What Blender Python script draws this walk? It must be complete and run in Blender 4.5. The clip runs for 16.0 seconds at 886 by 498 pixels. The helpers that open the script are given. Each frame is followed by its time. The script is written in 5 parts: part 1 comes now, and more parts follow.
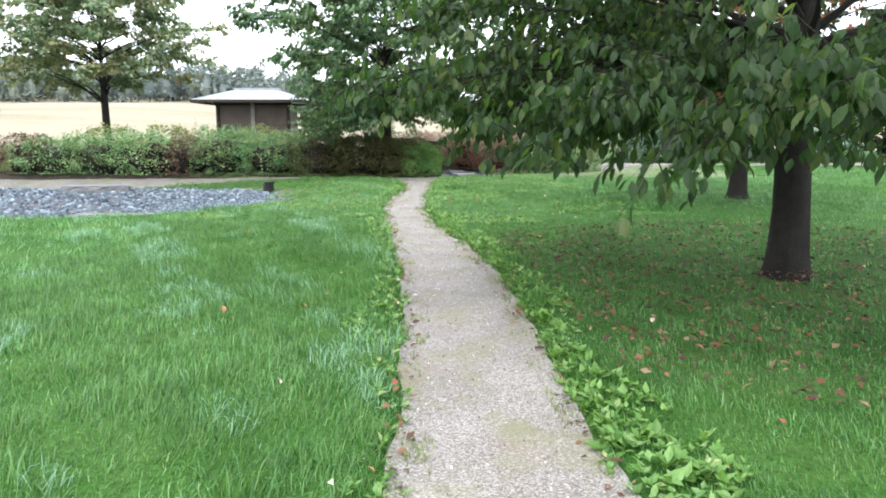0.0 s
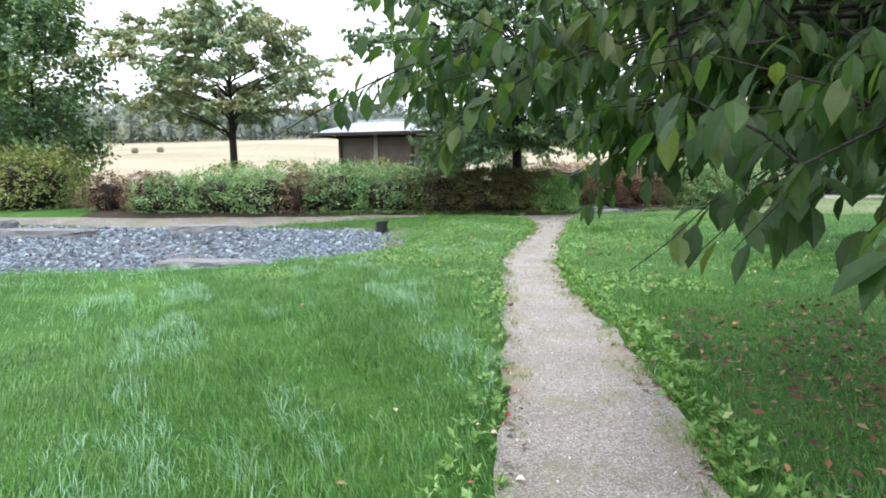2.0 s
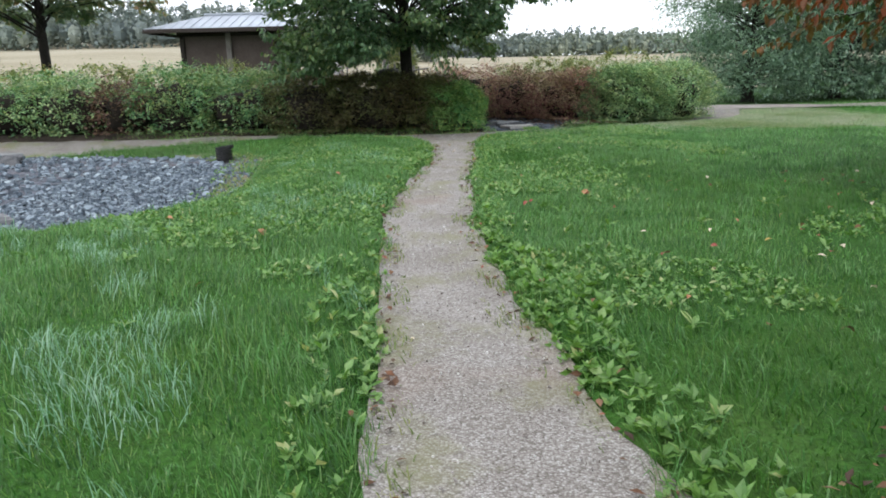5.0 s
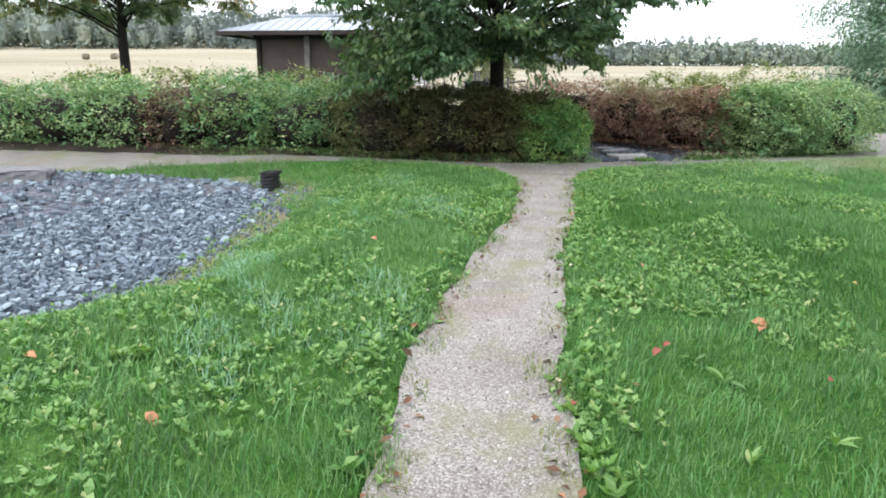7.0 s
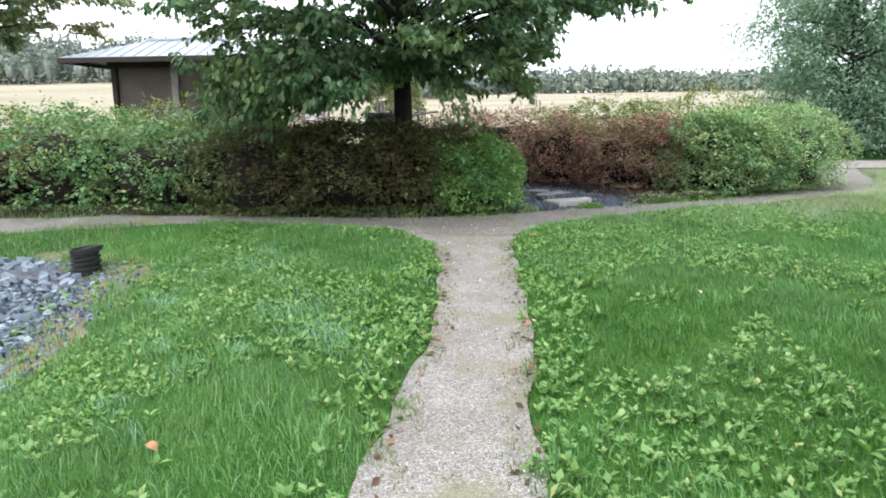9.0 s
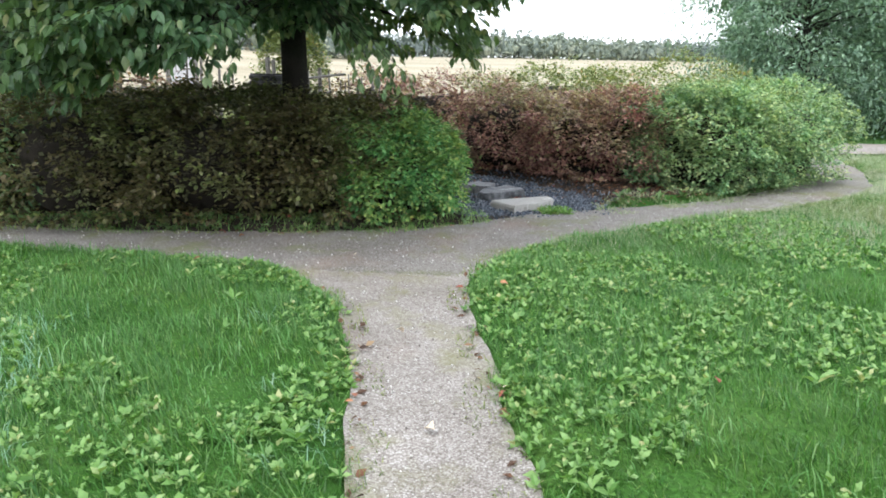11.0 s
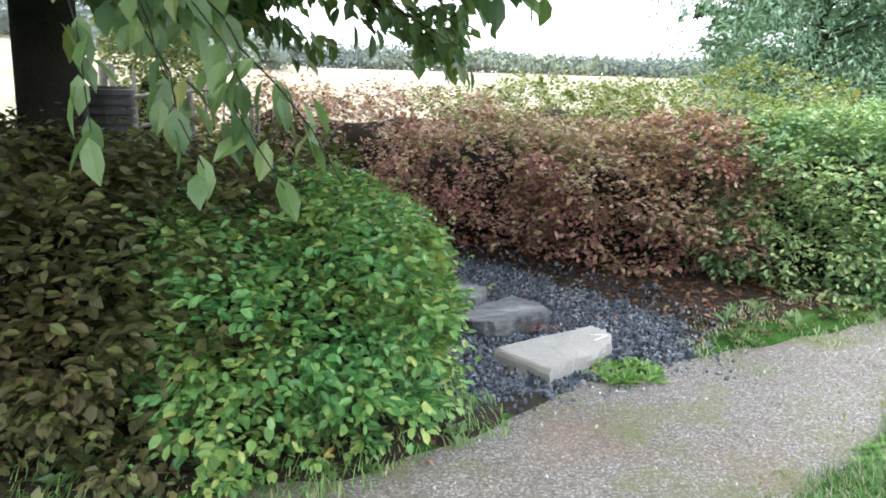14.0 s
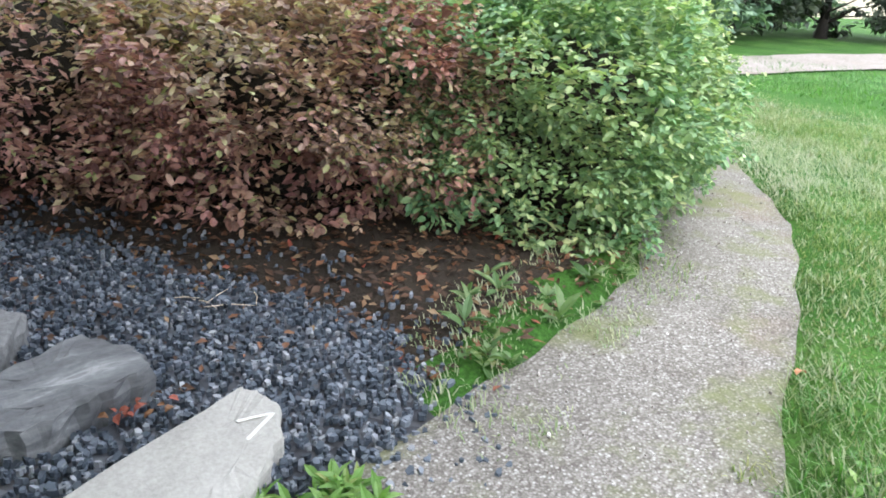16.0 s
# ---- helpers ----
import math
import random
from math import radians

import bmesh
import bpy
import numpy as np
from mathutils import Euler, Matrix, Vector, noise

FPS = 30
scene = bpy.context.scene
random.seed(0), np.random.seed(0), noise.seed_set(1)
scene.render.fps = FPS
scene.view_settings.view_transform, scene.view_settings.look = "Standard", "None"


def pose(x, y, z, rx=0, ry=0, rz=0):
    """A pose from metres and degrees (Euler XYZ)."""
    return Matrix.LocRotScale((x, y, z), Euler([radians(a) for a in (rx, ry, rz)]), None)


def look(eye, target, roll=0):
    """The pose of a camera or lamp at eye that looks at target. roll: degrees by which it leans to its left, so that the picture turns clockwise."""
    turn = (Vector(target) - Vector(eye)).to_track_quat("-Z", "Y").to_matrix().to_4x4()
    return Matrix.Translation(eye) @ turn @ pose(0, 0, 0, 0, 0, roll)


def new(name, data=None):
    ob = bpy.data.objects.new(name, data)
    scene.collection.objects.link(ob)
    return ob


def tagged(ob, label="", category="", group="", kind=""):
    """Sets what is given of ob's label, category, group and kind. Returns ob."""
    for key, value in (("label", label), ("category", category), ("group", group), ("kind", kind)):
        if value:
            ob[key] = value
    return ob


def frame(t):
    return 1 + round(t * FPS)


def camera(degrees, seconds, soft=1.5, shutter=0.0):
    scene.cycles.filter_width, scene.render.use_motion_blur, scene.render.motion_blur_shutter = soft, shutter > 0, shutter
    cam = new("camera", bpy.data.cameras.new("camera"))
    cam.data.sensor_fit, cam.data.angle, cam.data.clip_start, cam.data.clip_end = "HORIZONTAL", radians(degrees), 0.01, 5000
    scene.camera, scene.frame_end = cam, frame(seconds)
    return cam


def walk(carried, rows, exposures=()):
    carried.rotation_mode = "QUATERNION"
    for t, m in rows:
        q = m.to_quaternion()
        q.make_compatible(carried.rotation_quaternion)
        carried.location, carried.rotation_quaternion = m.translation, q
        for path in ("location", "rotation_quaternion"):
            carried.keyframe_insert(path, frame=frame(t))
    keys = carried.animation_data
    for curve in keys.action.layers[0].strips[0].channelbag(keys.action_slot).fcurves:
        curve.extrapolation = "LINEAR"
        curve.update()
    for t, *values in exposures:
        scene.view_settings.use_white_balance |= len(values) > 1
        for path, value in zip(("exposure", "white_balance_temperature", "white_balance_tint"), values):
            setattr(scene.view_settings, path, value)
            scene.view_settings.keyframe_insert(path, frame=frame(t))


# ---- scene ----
cam = camera(64.4, 16.0, 1.8)
METRES, EYE, TILT, LEAN, TURN = 23.8, 1.4, -9.3, 0.0, 0.0
ROWS = [
    (0.0, 0.0, 0.0, 0.0, 0.0, 0.0, -0.0),
    (0.5, 0.0028, 0.032, 0.0044, 2.82, 0.53, -0.67),
    (1.0, 0.0049, 0.0653, 0.0105, 5.48, 2.05, -1.04),
    (1.5, 0.002, 0.0974, 0.0162, 7.64, 1.24, -1.04),
    (2.0, 0.0007, 0.1276, 0.0209, 11.13, 2.45, -0.84),
    (2.5, -0.0048, 0.1582, 0.0248, 9.39, 5.04, -1.45),
    (3.0, -0.01, 0.1889, 0.0266, 10.11, 5.46, 2.17),
    (3.5, -0.0145, 0.2191, 0.0285, 3.91, 7.97, 1.6),
    (4.0, -0.0149, 0.2517, 0.0294, 2.26, 3.38, 0.72),
    (6.5, -0.0145, 0.3994, 0.0652, 7.22, -6.92, -0.49),
    (7.0, -0.0148, 0.4292, 0.0705, 10.31, -4.14, -2.04),
    (7.5, -0.0156, 0.4625, 0.0766, 7.71, -3.84, -1.28),
    (8.0, -0.0193, 0.4946, 0.082, 8.01, -4.44, -1.3),
    (8.5, -0.0234, 0.527, 0.088, 2.18, -0.55, 0.46),
    (9.0, -0.0262, 0.5594, 0.0934, 3.53, -1.68, 0.21),
    (11.5, -0.036, 0.7264, 0.1224, -4.77, -4.65, -0.31),
    (12.0, -0.0355, 0.7576, 0.1276, -1.99, -4.18, -0.97),
    (12.5, -0.0355, 0.7894, 0.1337, -1.67, -3.61, -0.94),
    (13.0, -0.0352, 0.8197, 0.1387, 1.85, -2.19, -0.58),
    (13.5, -0.0331, 0.8506, 0.1445, -4.78, -3.98, 0.29),
    (14.0, -0.0282, 0.8792, 0.1488, -9.45, -3.62, 0.09),
    (14.5, -0.0233, 0.9059, 0.1525, -21.68, -5.73, 3.46),
    (15.0, -0.0135, 0.9307, 0.1546, -29.78, -7.8, 4.94),
    (15.5, -0.0025, 0.9536, 0.1555, -35.7, -12.31, 3.12),
    (16.0, 0.013, 0.9706, 0.1576, -36.54, -13.9, 1.59),
]
walk(cam, [(t, pose(0, 0, EYE, TILT, LEAN, TURN) @ pose(METRES * x, METRES * y, METRES * z, 90 + pitch, roll, yaw)) for t, x, y, z, yaw, pitch, roll in ROWS],
     [(0, 1.36), (1.5, 1.38), (2, 1.27), (2.5, 0.98), (3, 0.7), (3.5, 0.53), (4.2, 0.48), (6.5, 1.0), (9, 1.2), (12.5, 1.45), (13.5, 1.65), (14.5, 1.75), (15, 1.78), (16, 1.75)])

# ---- light ----
world = bpy.data.worlds.new("overcast_sky")
scene.world = world
world.use_nodes = True
wn, wl = world.node_tree.nodes, world.node_tree.links
sky = wn.new("ShaderNodeTexSky")
sky.sky_type = 'NISHITA'
sky.sun_disc = False
sky.sun_elevation, sky.sun_rotation = radians(42), radians(200)
sky.dust_density, sky.air_density = 5.0, 1.0
veil = wn.new("ShaderNodeMixRGB")
veil.inputs[0].default_value = 0.86
veil.inputs[2].default_value = (11.1, 11.7, 12.9, 1)
wl.new(sky.outputs[0], veil.inputs[1])
wl.new(veil.outputs[0], wn["Background"].inputs[0])
wn["Background"].inputs[1].default_value = 0.1
sun_data = bpy.data.lights.new("sun", 'SUN')
sun_data.energy, sun_data.angle, sun_data.color = 0.9, radians(25), (1.0, 0.97, 0.92)
sun = new("sun", sun_data)
sun.matrix_world = look((-8, -18, 40), (0, 0, 0))


# ---- materials ----
def ramp(nt, src, stops):
    r = nt.nodes.new("ShaderNodeValToRGB")
    el = r.color_ramp.elements
    while len(el) < len(stops):
        el.new(0.5)
    for e, (p, c) in zip(el, stops):
        e.position, e.color = p, (*c, 1)
    nt.links.new(src, r.inputs[0])
    return r.outputs[0]


def coords(nt):
    return nt.nodes.new("ShaderNodeNewGeometry").outputs["Position"]


def noise_tex(nt, scale, detail=4, rough=0.6, vec=None):
    n = nt.nodes.new("ShaderNodeTexNoise")
    n.inputs["Scale"].default_value, n.inputs["Detail"].default_value, n.inputs["Roughness"].default_value = scale, detail, rough
    nt.links.new(vec if vec else coords(nt), n.inputs["Vector"])
    return n.outputs["Fac"]


def voro(nt, scale, out="Color", vec=None, feature='F1'):
    n = nt.nodes.new("ShaderNodeTexVoronoi")
    n.feature = feature
    n.inputs["Scale"].default_value = scale
    nt.links.new(vec if vec else coords(nt), n.inputs["Vector"])
    return n.outputs[out]


def mix(nt, fac, a, b, mode='MIX'):
    m = nt.nodes.new("ShaderNodeMixRGB")
    m.blend_type = mode
    for s, v in zip(m.inputs, (fac, a, b)):
        if isinstance(v, (int, float)):
            s.default_value = v
        elif isinstance(v, tuple):
            s.default_value = (*v, 1)
        else:
            nt.links.new(v, s)
    return m.outputs[0]


def bump(nt, h, strength, dist, bsdf):
    b = nt.nodes.new("ShaderNodeBump")
    b.inputs["Strength"].default_value, b.inputs["Distance"].default_value = strength, dist
    nt.links.new(h, b.inputs["Height"])
    nt.links.new(b.outputs[0], bsdf.inputs["Normal"])


def base(name, rough=0.8, metal=0.0, spec=0.5):
    m = bpy.data.materials.new(name)
    m.use_nodes = True
    nt = m.node_tree
    p = nt.nodes["Principled BSDF"]
    p.inputs["Roughness"].default_value, p.inputs["Metallic"].default_value = rough, metal
    p.inputs["Specular IOR Level"].default_value = spec
    return m, nt, p


def surface(name, dark, mid, light, scale, fine, rough=0.8, metal=0.0, strength=0.4, dist=0.01, spec=0.4):
    """Two scales of variation and a fine relief."""
    m, nt, p = base(name, rough, metal, spec)
    big = ramp(nt, noise_tex(nt, scale, 5), [(0.3, dark), (0.5, mid), (0.72, light)])
    f = noise_tex(nt, fine, 3)
    col = mix(nt, 0.55, big, ramp(nt, f, [(0.25, dark), (0.75, light)]))
    nt.links.new(col, p.inputs["Base Color"])
    bump(nt, f, strength, dist, p)
    return m


def leafy(name, stops, rough=0.5, through_amount=0.35, patch=None, patch_scale=0.6, third=None):
    """Leaves: each one its own tint, light passing through the blade."""
    m, nt, p = base(name, rough - 0.06, 0, 0.5)
    rnd = nt.nodes.new("ShaderNodeNewGeometry").outputs["Random Per Island"]
    col = ramp(nt, rnd, stops)
    if patch:
        fac = ramp(nt, noise_tex(nt, patch_scale, 2), [(0.42, (0, 0, 0)), (0.62, (1, 1, 1))])
        col = mix(nt, fac, col, ramp(nt, rnd, patch))
    if third:
        fac = ramp(nt, noise_tex(nt, patch_scale * 2.3, 3), [(0.5, (0, 0, 0)), (0.68, (0.85, 0.85, 0.85))])
        col = mix(nt, fac, col, third)
    vein = noise_tex(nt, 60, 3)
    col = mix(nt, 0.3, col, ramp(nt, vein, [(0.3, (0.35, 0.35, 0.35)), (0.7, (1, 1, 1))]), 'MULTIPLY')
    nt.links.new(col, p.inputs["Base Color"])
    t = nt.nodes.new("ShaderNodeBsdfTranslucent")
    nt.links.new(mix(nt, 1.0, col, (1.25, 1.3, 0.6), 'MULTIPLY'), t.inputs[0])
    s = nt.nodes.new("ShaderNodeMixShader")
    s.inputs[0].default_value = through_amount
    nt.links.new(p.outputs[0], s.inputs[1])
    nt.links.new(t.outputs[0], s.inputs[2])
    nt.links.new(s.outputs[0], nt.nodes["Material Output"].inputs[0])
    return m


M_LAWN, nt, p = base("lawn_soil", 0.95, 0, 0.2)
g1 = ramp(nt, noise_tex(nt, 0.8, 5), [(0.3, (0.026, 0.084, 0.014)), (0.5, (0.042, 0.120, 0.021)), (0.7, (0.075, 0.155, 0.036))])
g2 = ramp(nt, noise_tex(nt, 45, 3), [(0.35, (0.5, 0.5, 0.4)), (0.65, (1.2, 1.25, 1.1))])
nt.links.new(mix(nt, 0.8, g1, g2, 'MULTIPLY'), p.inputs["Base Color"])
bump(nt, noise_tex(nt, 60, 3), 0.6, 0.03, p)

M_FIELD, nt, p = base("stubble_field", 0.95, 0, 0.2)
stretch = nt.nodes.new("ShaderNodeMapping")
stretch.inputs["Scale"].default_value = (0.25, 1.0, 1.0)
nt.links.new(coords(nt), stretch.inputs[0])
f1 = ramp(nt, noise_tex(nt, 0.05, 6, 0.7, stretch.outputs[0]), [(0.3, (0.24, 0.205, 0.14)), (0.5, (0.33, 0.295, 0.22)), (0.7, (0.41, 0.375, 0.30))])
f2 = ramp(nt, noise_tex(nt, 3.0, 4), [(0.3, (0.7, 0.72, 0.62)), (0.7, (1.1, 1.1, 1.1))])
nt.links.new(mix(nt, 0.8, f1, f2, 'MULTIPLY'), p.inputs["Base Color"])
bump(nt, noise_tex(nt, 8, 3), 0.6, 0.05, p)

# Near-black twig tone with the shade between leaves put into the colour
M_SHADE = surface("painted_twig_shade", (0.011, 0.009, 0.007), (0.022, 0.018, 0.014), (0.040, 0.032, 0.023), 6, 60, 0.95, strength=0.8, dist=0.03)
M_SOIL = surface("dark_soil", (0.014, 0.010, 0.008), (0.029, 0.021, 0.016), (0.055, 0.042, 0.029), 3, 60, 0.95, strength=0.8, dist=0.02)


def gravel(name, tints, scale, big, moss=None):
    m, nt, p = base(name, 0.9, 0, 0.3)
    v = voro(nt, scale)
    sep = nt.nodes.new("ShaderNodeSeparateColor")
    nt.links.new(v, sep.inputs[0])
    stones = ramp(nt, sep.outputs[0], tints)
    d = voro(nt, scale, "Distance")
    gaps = ramp(nt, d, [(0.25, (1, 1, 1)), (0.75, (0.55, 0.52, 0.5))])
    col = mix(nt, 0.8, stones, gaps, 'MULTIPLY')
    col = mix(nt, 0.75, col, ramp(nt, noise_tex(nt, big, 5), [(0.3, (0.72, 0.68, 0.64)), (0.5, (0.95, 0.93, 0.92)), (0.7, (1.15, 1.13, 1.12))]), 'MULTIPLY')
    col = mix(nt, ramp(nt, noise_tex(nt, 0.9, 4), [(0.55, (0, 0, 0)), (0.75, (0.45, 0.45, 0.45))]), col, (0.24, 0.16, 0.115))
    if moss:
        col = mix(nt, ramp(nt, noise_tex(nt, 1.7, 5, 0.7), [(0.5, (0, 0, 0)), (0.66, (0.72, 0.72, 0.72))]), col, moss)
    nt.links.new(col, p.inputs["Base Color"])
    bump(nt, d, -0.7, 0.012, p)
    return m


M_PATH = gravel("path_gravel", [(0.0, (0.182, 0.167, 0.153)), (0.4, (0.283, 0.268, 0.251)), (0.8, (0.383, 0.372, 0.355)), (1.0, (0.475, 0.480, 0.470))], 120, 1.4, (0.182, 0.181, 0.096))
M_CROSS = gravel("cross_gravel", [(0.0, (0.142, 0.133, 0.125)), (0.5, (0.226, 0.219, 0.206)), (0.85, (0.301, 0.298, 0.286)), (1.0, (0.436, 0.446, 0.436))], 105, 1.1, (0.133, 0.152, 0.053))
M_ROAD = gravel("road_gravel", [(0.0, (0.225, 0.210, 0.195)), (1.0, (0.413, 0.390, 0.375))], 30, 0.5)
M_SLATEBED = gravel("slate_bed", [(0.0, (0.05, 0.055, 0.07)), (1.0, (0.18, 0.2, 0.24))], 18, 0.7)


def piece_stone(name, stops, scale=9, rough=0.6, island=True):
    m, nt, p = base(name, rough, 0, 0.5)
    if island:
        r = nt.nodes.new("ShaderNodeNewGeometry").outputs["Random Per Island"]
    else:
        r = nt.nodes.new("ShaderNodeObjectInfo").outputs["Random"]
    tex = ramp(nt, noise_tex(nt, scale, 5), [(0.3, (0.65, 0.66, 0.7)), (0.7, (1.2, 1.2, 1.2))])
    nt.links.new(mix(nt, 0.8, ramp(nt, r, stops), tex, 'MULTIPLY'), p.inputs["Base Color"])
    bump(nt, noise_tex(nt, scale * 8, 4), 0.5, 0.006, p)
    return m


SLATE = [(0.0, (0.059, 0.076, 0.097)), (0.35, (0.116, 0.153, 0.188)), (0.7, (0.186, 0.234, 0.276)), (0.93, (0.260, 0.319, 0.356)), (1.0, (0.352, 0.419, 0.446))]
M_MARGIN = gravel("dry_margin", [(0.0, (0.12, 0.115, 0.07)), (0.5, (0.20, 0.19, 0.12)), (1.0, (0.30, 0.29, 0.22))], 60, 2.0, (0.11, 0.15, 0.05))
M_SLATE = piece_stone("slate_chips", SLATE)
M_SLATE_ONE = piece_stone("slate_piece", SLATE, island=False)
M_CRUSH = piece_stone("crushed_stone", [(0, (0.025, 0.036, 0.052)), (0.5, (0.075, 0.098, 0.13)), (0.85, (0.17, 0.195, 0.235)), (1, (0.32, 0.34, 0.37))], 14)
M_PEBBLE = piece_stone("pebbles", [(0, (0.2, 0.17, 0.15)), (0.5, (0.38, 0.35, 0.33)), (1, (0.7, 0.69, 0.67))], 20)
M_SLAB = surface("pale_slab_stone", (0.24, 0.235, 0.22), (0.34, 0.335, 0.315), (0.44, 0.435, 0.415), 3.5, 70, 0.75, strength=0.35, dist=0.006)
M_ROCK = surface("grey_rock", (0.096, 0.100, 0.108), (0.160, 0.164, 0.172), (0.264, 0.268, 0.272), 5, 40, 0.7, strength=0.7, dist=0.012)
M_STREAK, nt, p = base("streaked_slate", 0.55, 0, 0.5)
streak = nt.nodes.new("ShaderNodeMapping")
streak.inputs["Scale"].default_value, streak.inputs["Rotation"].default_value = (2.2, 13.0, 13.0), (0.3, 0.2, 0.5)
nt.links.new(coords(nt), streak.inputs[0])
nt.links.new(mix(nt, 0.3, ramp(nt, noise_tex(nt, 1.0, 6, 0.65, streak.outputs[0]), [(0.36, (0.03, 0.033, 0.038)), (0.5, (0.085, 0.092, 0.102)), (0.6, (0.17, 0.18, 0.19)), (0.67, (0.34, 0.35, 0.36)), (0.72, (0.15, 0.155, 0.165))]), ramp(nt, noise_tex(nt, 30, 4), [(0.3, (0.06, 0.063, 0.07)), (0.7, (0.2, 0.21, 0.22))])), p.inputs["Base Color"])
bump(nt, noise_tex(nt, 25, 5), 0.5, 0.01, p)
M_CHALK = surface("white_chalk", (0.6, 0.6, 0.58), (0.75, 0.75, 0.73), (0.82, 0.82, 0.8), 20, 120, 0.9)
M_BARK = surface("dark_bark", (0.007, 0.006, 0.005), (0.017, 0.014, 0.012), (0.036, 0.030, 0.026), 7, 70, 0.9, strength=1.0, dist=0.02)
M_PLASTIC = surface("black_plastic", (0.012, 0.012, 0.013), (0.02, 0.02, 0.021), (0.035, 0.035, 0.036), 9, 90, 0.45, strength=0.1, dist=0.002)
M_WALLBROWN = surface("brown_boards", (0.075, 0.058, 0.05), (0.115, 0.092, 0.08), (0.16, 0.13, 0.115), 2.5, 40, 0.8, strength=0.3)
M_DARKWOOD = surface("dark_timber", (0.018, 0.014, 0.012), (0.035, 0.027, 0.023), (0.06, 0.048, 0.04), 4, 60, 0.8, strength=0.3)
M_ROOF = surface("grey_metal_roof", (0.30, 0.33, 0.38), (0.42, 0.46, 0.52), (0.52, 0.57, 0.63), 1.5, 30, 0.4, 0.3, strength=0.1, dist=0.004)
M_GREYWOOD = surface("weathered_wood", (0.12, 0.11, 0.1), (0.25, 0.235, 0.22), (0.42, 0.4, 0.37), 6, 60, 0.9, strength=0.5)
M_WHITE = surface("white_board", (0.62, 0.63, 0.64), (0.74, 0.75, 0.76), (0.82, 0.82, 0.83), 2, 50, 0.6, strength=0.1, dist=0.003)
M_STRAW = surface("straw_bale", (0.168, 0.144, 0.099), (0.252, 0.222, 0.161), (0.330, 0.300, 0.229), 3, 30, 0.95, strength=0.8, dist=0.03)

GREEN_A = [(0.0, (0.023, 0.058, 0.020)), (0.4, (0.039, 0.090, 0.029)), (0.8, (0.066, 0.125, 0.040)), (1.0, (0.117, 0.156, 0.050))]
M_LEAF_NEAR = leafy("cherry_leaves", [(0.0, (0.024, 0.060, 0.019)), (0.4, (0.042, 0.094, 0.030)), (0.8, (0.068, 0.131, 0.041)), (1.0, (0.121, 0.169, 0.053))], 0.58, 0.6)
M_LEAF_RED = leafy("turning_leaves", GREEN_A, 0.5, 0.35, [(0.0, (0.110, 0.066, 0.022)), (0.5, (0.242, 0.077, 0.028)), (1.0, (0.363, 0.083, 0.033))], 0.5, (0.30, 0.095, 0.045))
M_LEAF_MID = leafy("round_crown_leaves", [(0.0, (0.050, 0.119, 0.060)), (0.45, (0.090, 0.191, 0.095)), (0.85, (0.152, 0.270, 0.130)), (1.0, (0.226, 0.303, 0.144))], 0.45, 0.3, [(0.0, (0.077, 0.149, 0.061)), (0.8, (0.149, 0.244, 0.088)), (1.0, (0.226, 0.244, 0.083))], 0.45)
# Ochre-tinted, and paled beyond round_crown_leaves: haze put into the colour
M_LEAF_OPEN = leafy("open_crown_leaves", [(0.0, (0.103, 0.179, 0.107)), (0.45, (0.183, 0.288, 0.172)), (0.85, (0.311, 0.413, 0.234)), (1.0, (0.484, 0.451, 0.253))], 0.5, 0.22, [(0.0, (0.173, 0.233, 0.128)), (0.8, (0.346, 0.358, 0.162)), (1.0, (0.484, 0.280, 0.162))], 0.45)
M_WILLOW = leafy("grey_willow_leaves", [(0.0, (0.089, 0.165, 0.112)), (0.5, (0.164, 0.281, 0.196)), (1.0, (0.327, 0.484, 0.355))], 0.6, 0.25)
M_DARKLEAF = leafy("dark_grove_leaves", [(0.0, (0.018, 0.032, 0.02)), (0.6, (0.04, 0.065, 0.04)), (1.0, (0.09, 0.12, 0.075))], 0.6, 0.2)
# Pale greyish blue-green: the haze of distance is put into the leaf colour
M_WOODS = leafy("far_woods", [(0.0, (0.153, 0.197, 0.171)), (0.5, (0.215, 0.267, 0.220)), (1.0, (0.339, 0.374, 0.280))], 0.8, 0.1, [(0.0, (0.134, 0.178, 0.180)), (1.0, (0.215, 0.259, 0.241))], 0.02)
M_HEDGE = leafy("green_hedge_leaves", [(0.0, (0.062, 0.161, 0.080)), (0.4, (0.122, 0.285, 0.132)), (0.8, (0.215, 0.409, 0.200)), (1.0, (0.444, 0.532, 0.265))], 0.5, 0.3, [(0.0, (0.106, 0.211, 0.093)), (0.6, (0.231, 0.363, 0.160)), (1.0, (0.501, 0.514, 0.242))], 1.6)
M_HEDGE_SOFT = leafy("yellow_green_hedge_leaves", [(0.0, (0.128, 0.215, 0.111)), (0.4, (0.242, 0.369, 0.178)), (0.8, (0.398, 0.530, 0.267)), (1.0, (0.653, 0.678, 0.372))], 0.5, 0.3, [(0.0, (0.099, 0.221, 0.119)), (0.6, (0.198, 0.384, 0.193)), (1.0, (0.426, 0.589, 0.297))], 1.4)
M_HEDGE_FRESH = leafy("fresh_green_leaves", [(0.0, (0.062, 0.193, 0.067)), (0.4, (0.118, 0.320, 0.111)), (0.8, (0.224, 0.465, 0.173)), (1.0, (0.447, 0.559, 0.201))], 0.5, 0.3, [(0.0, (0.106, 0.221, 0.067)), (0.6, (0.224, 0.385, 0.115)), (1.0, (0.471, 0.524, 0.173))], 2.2)
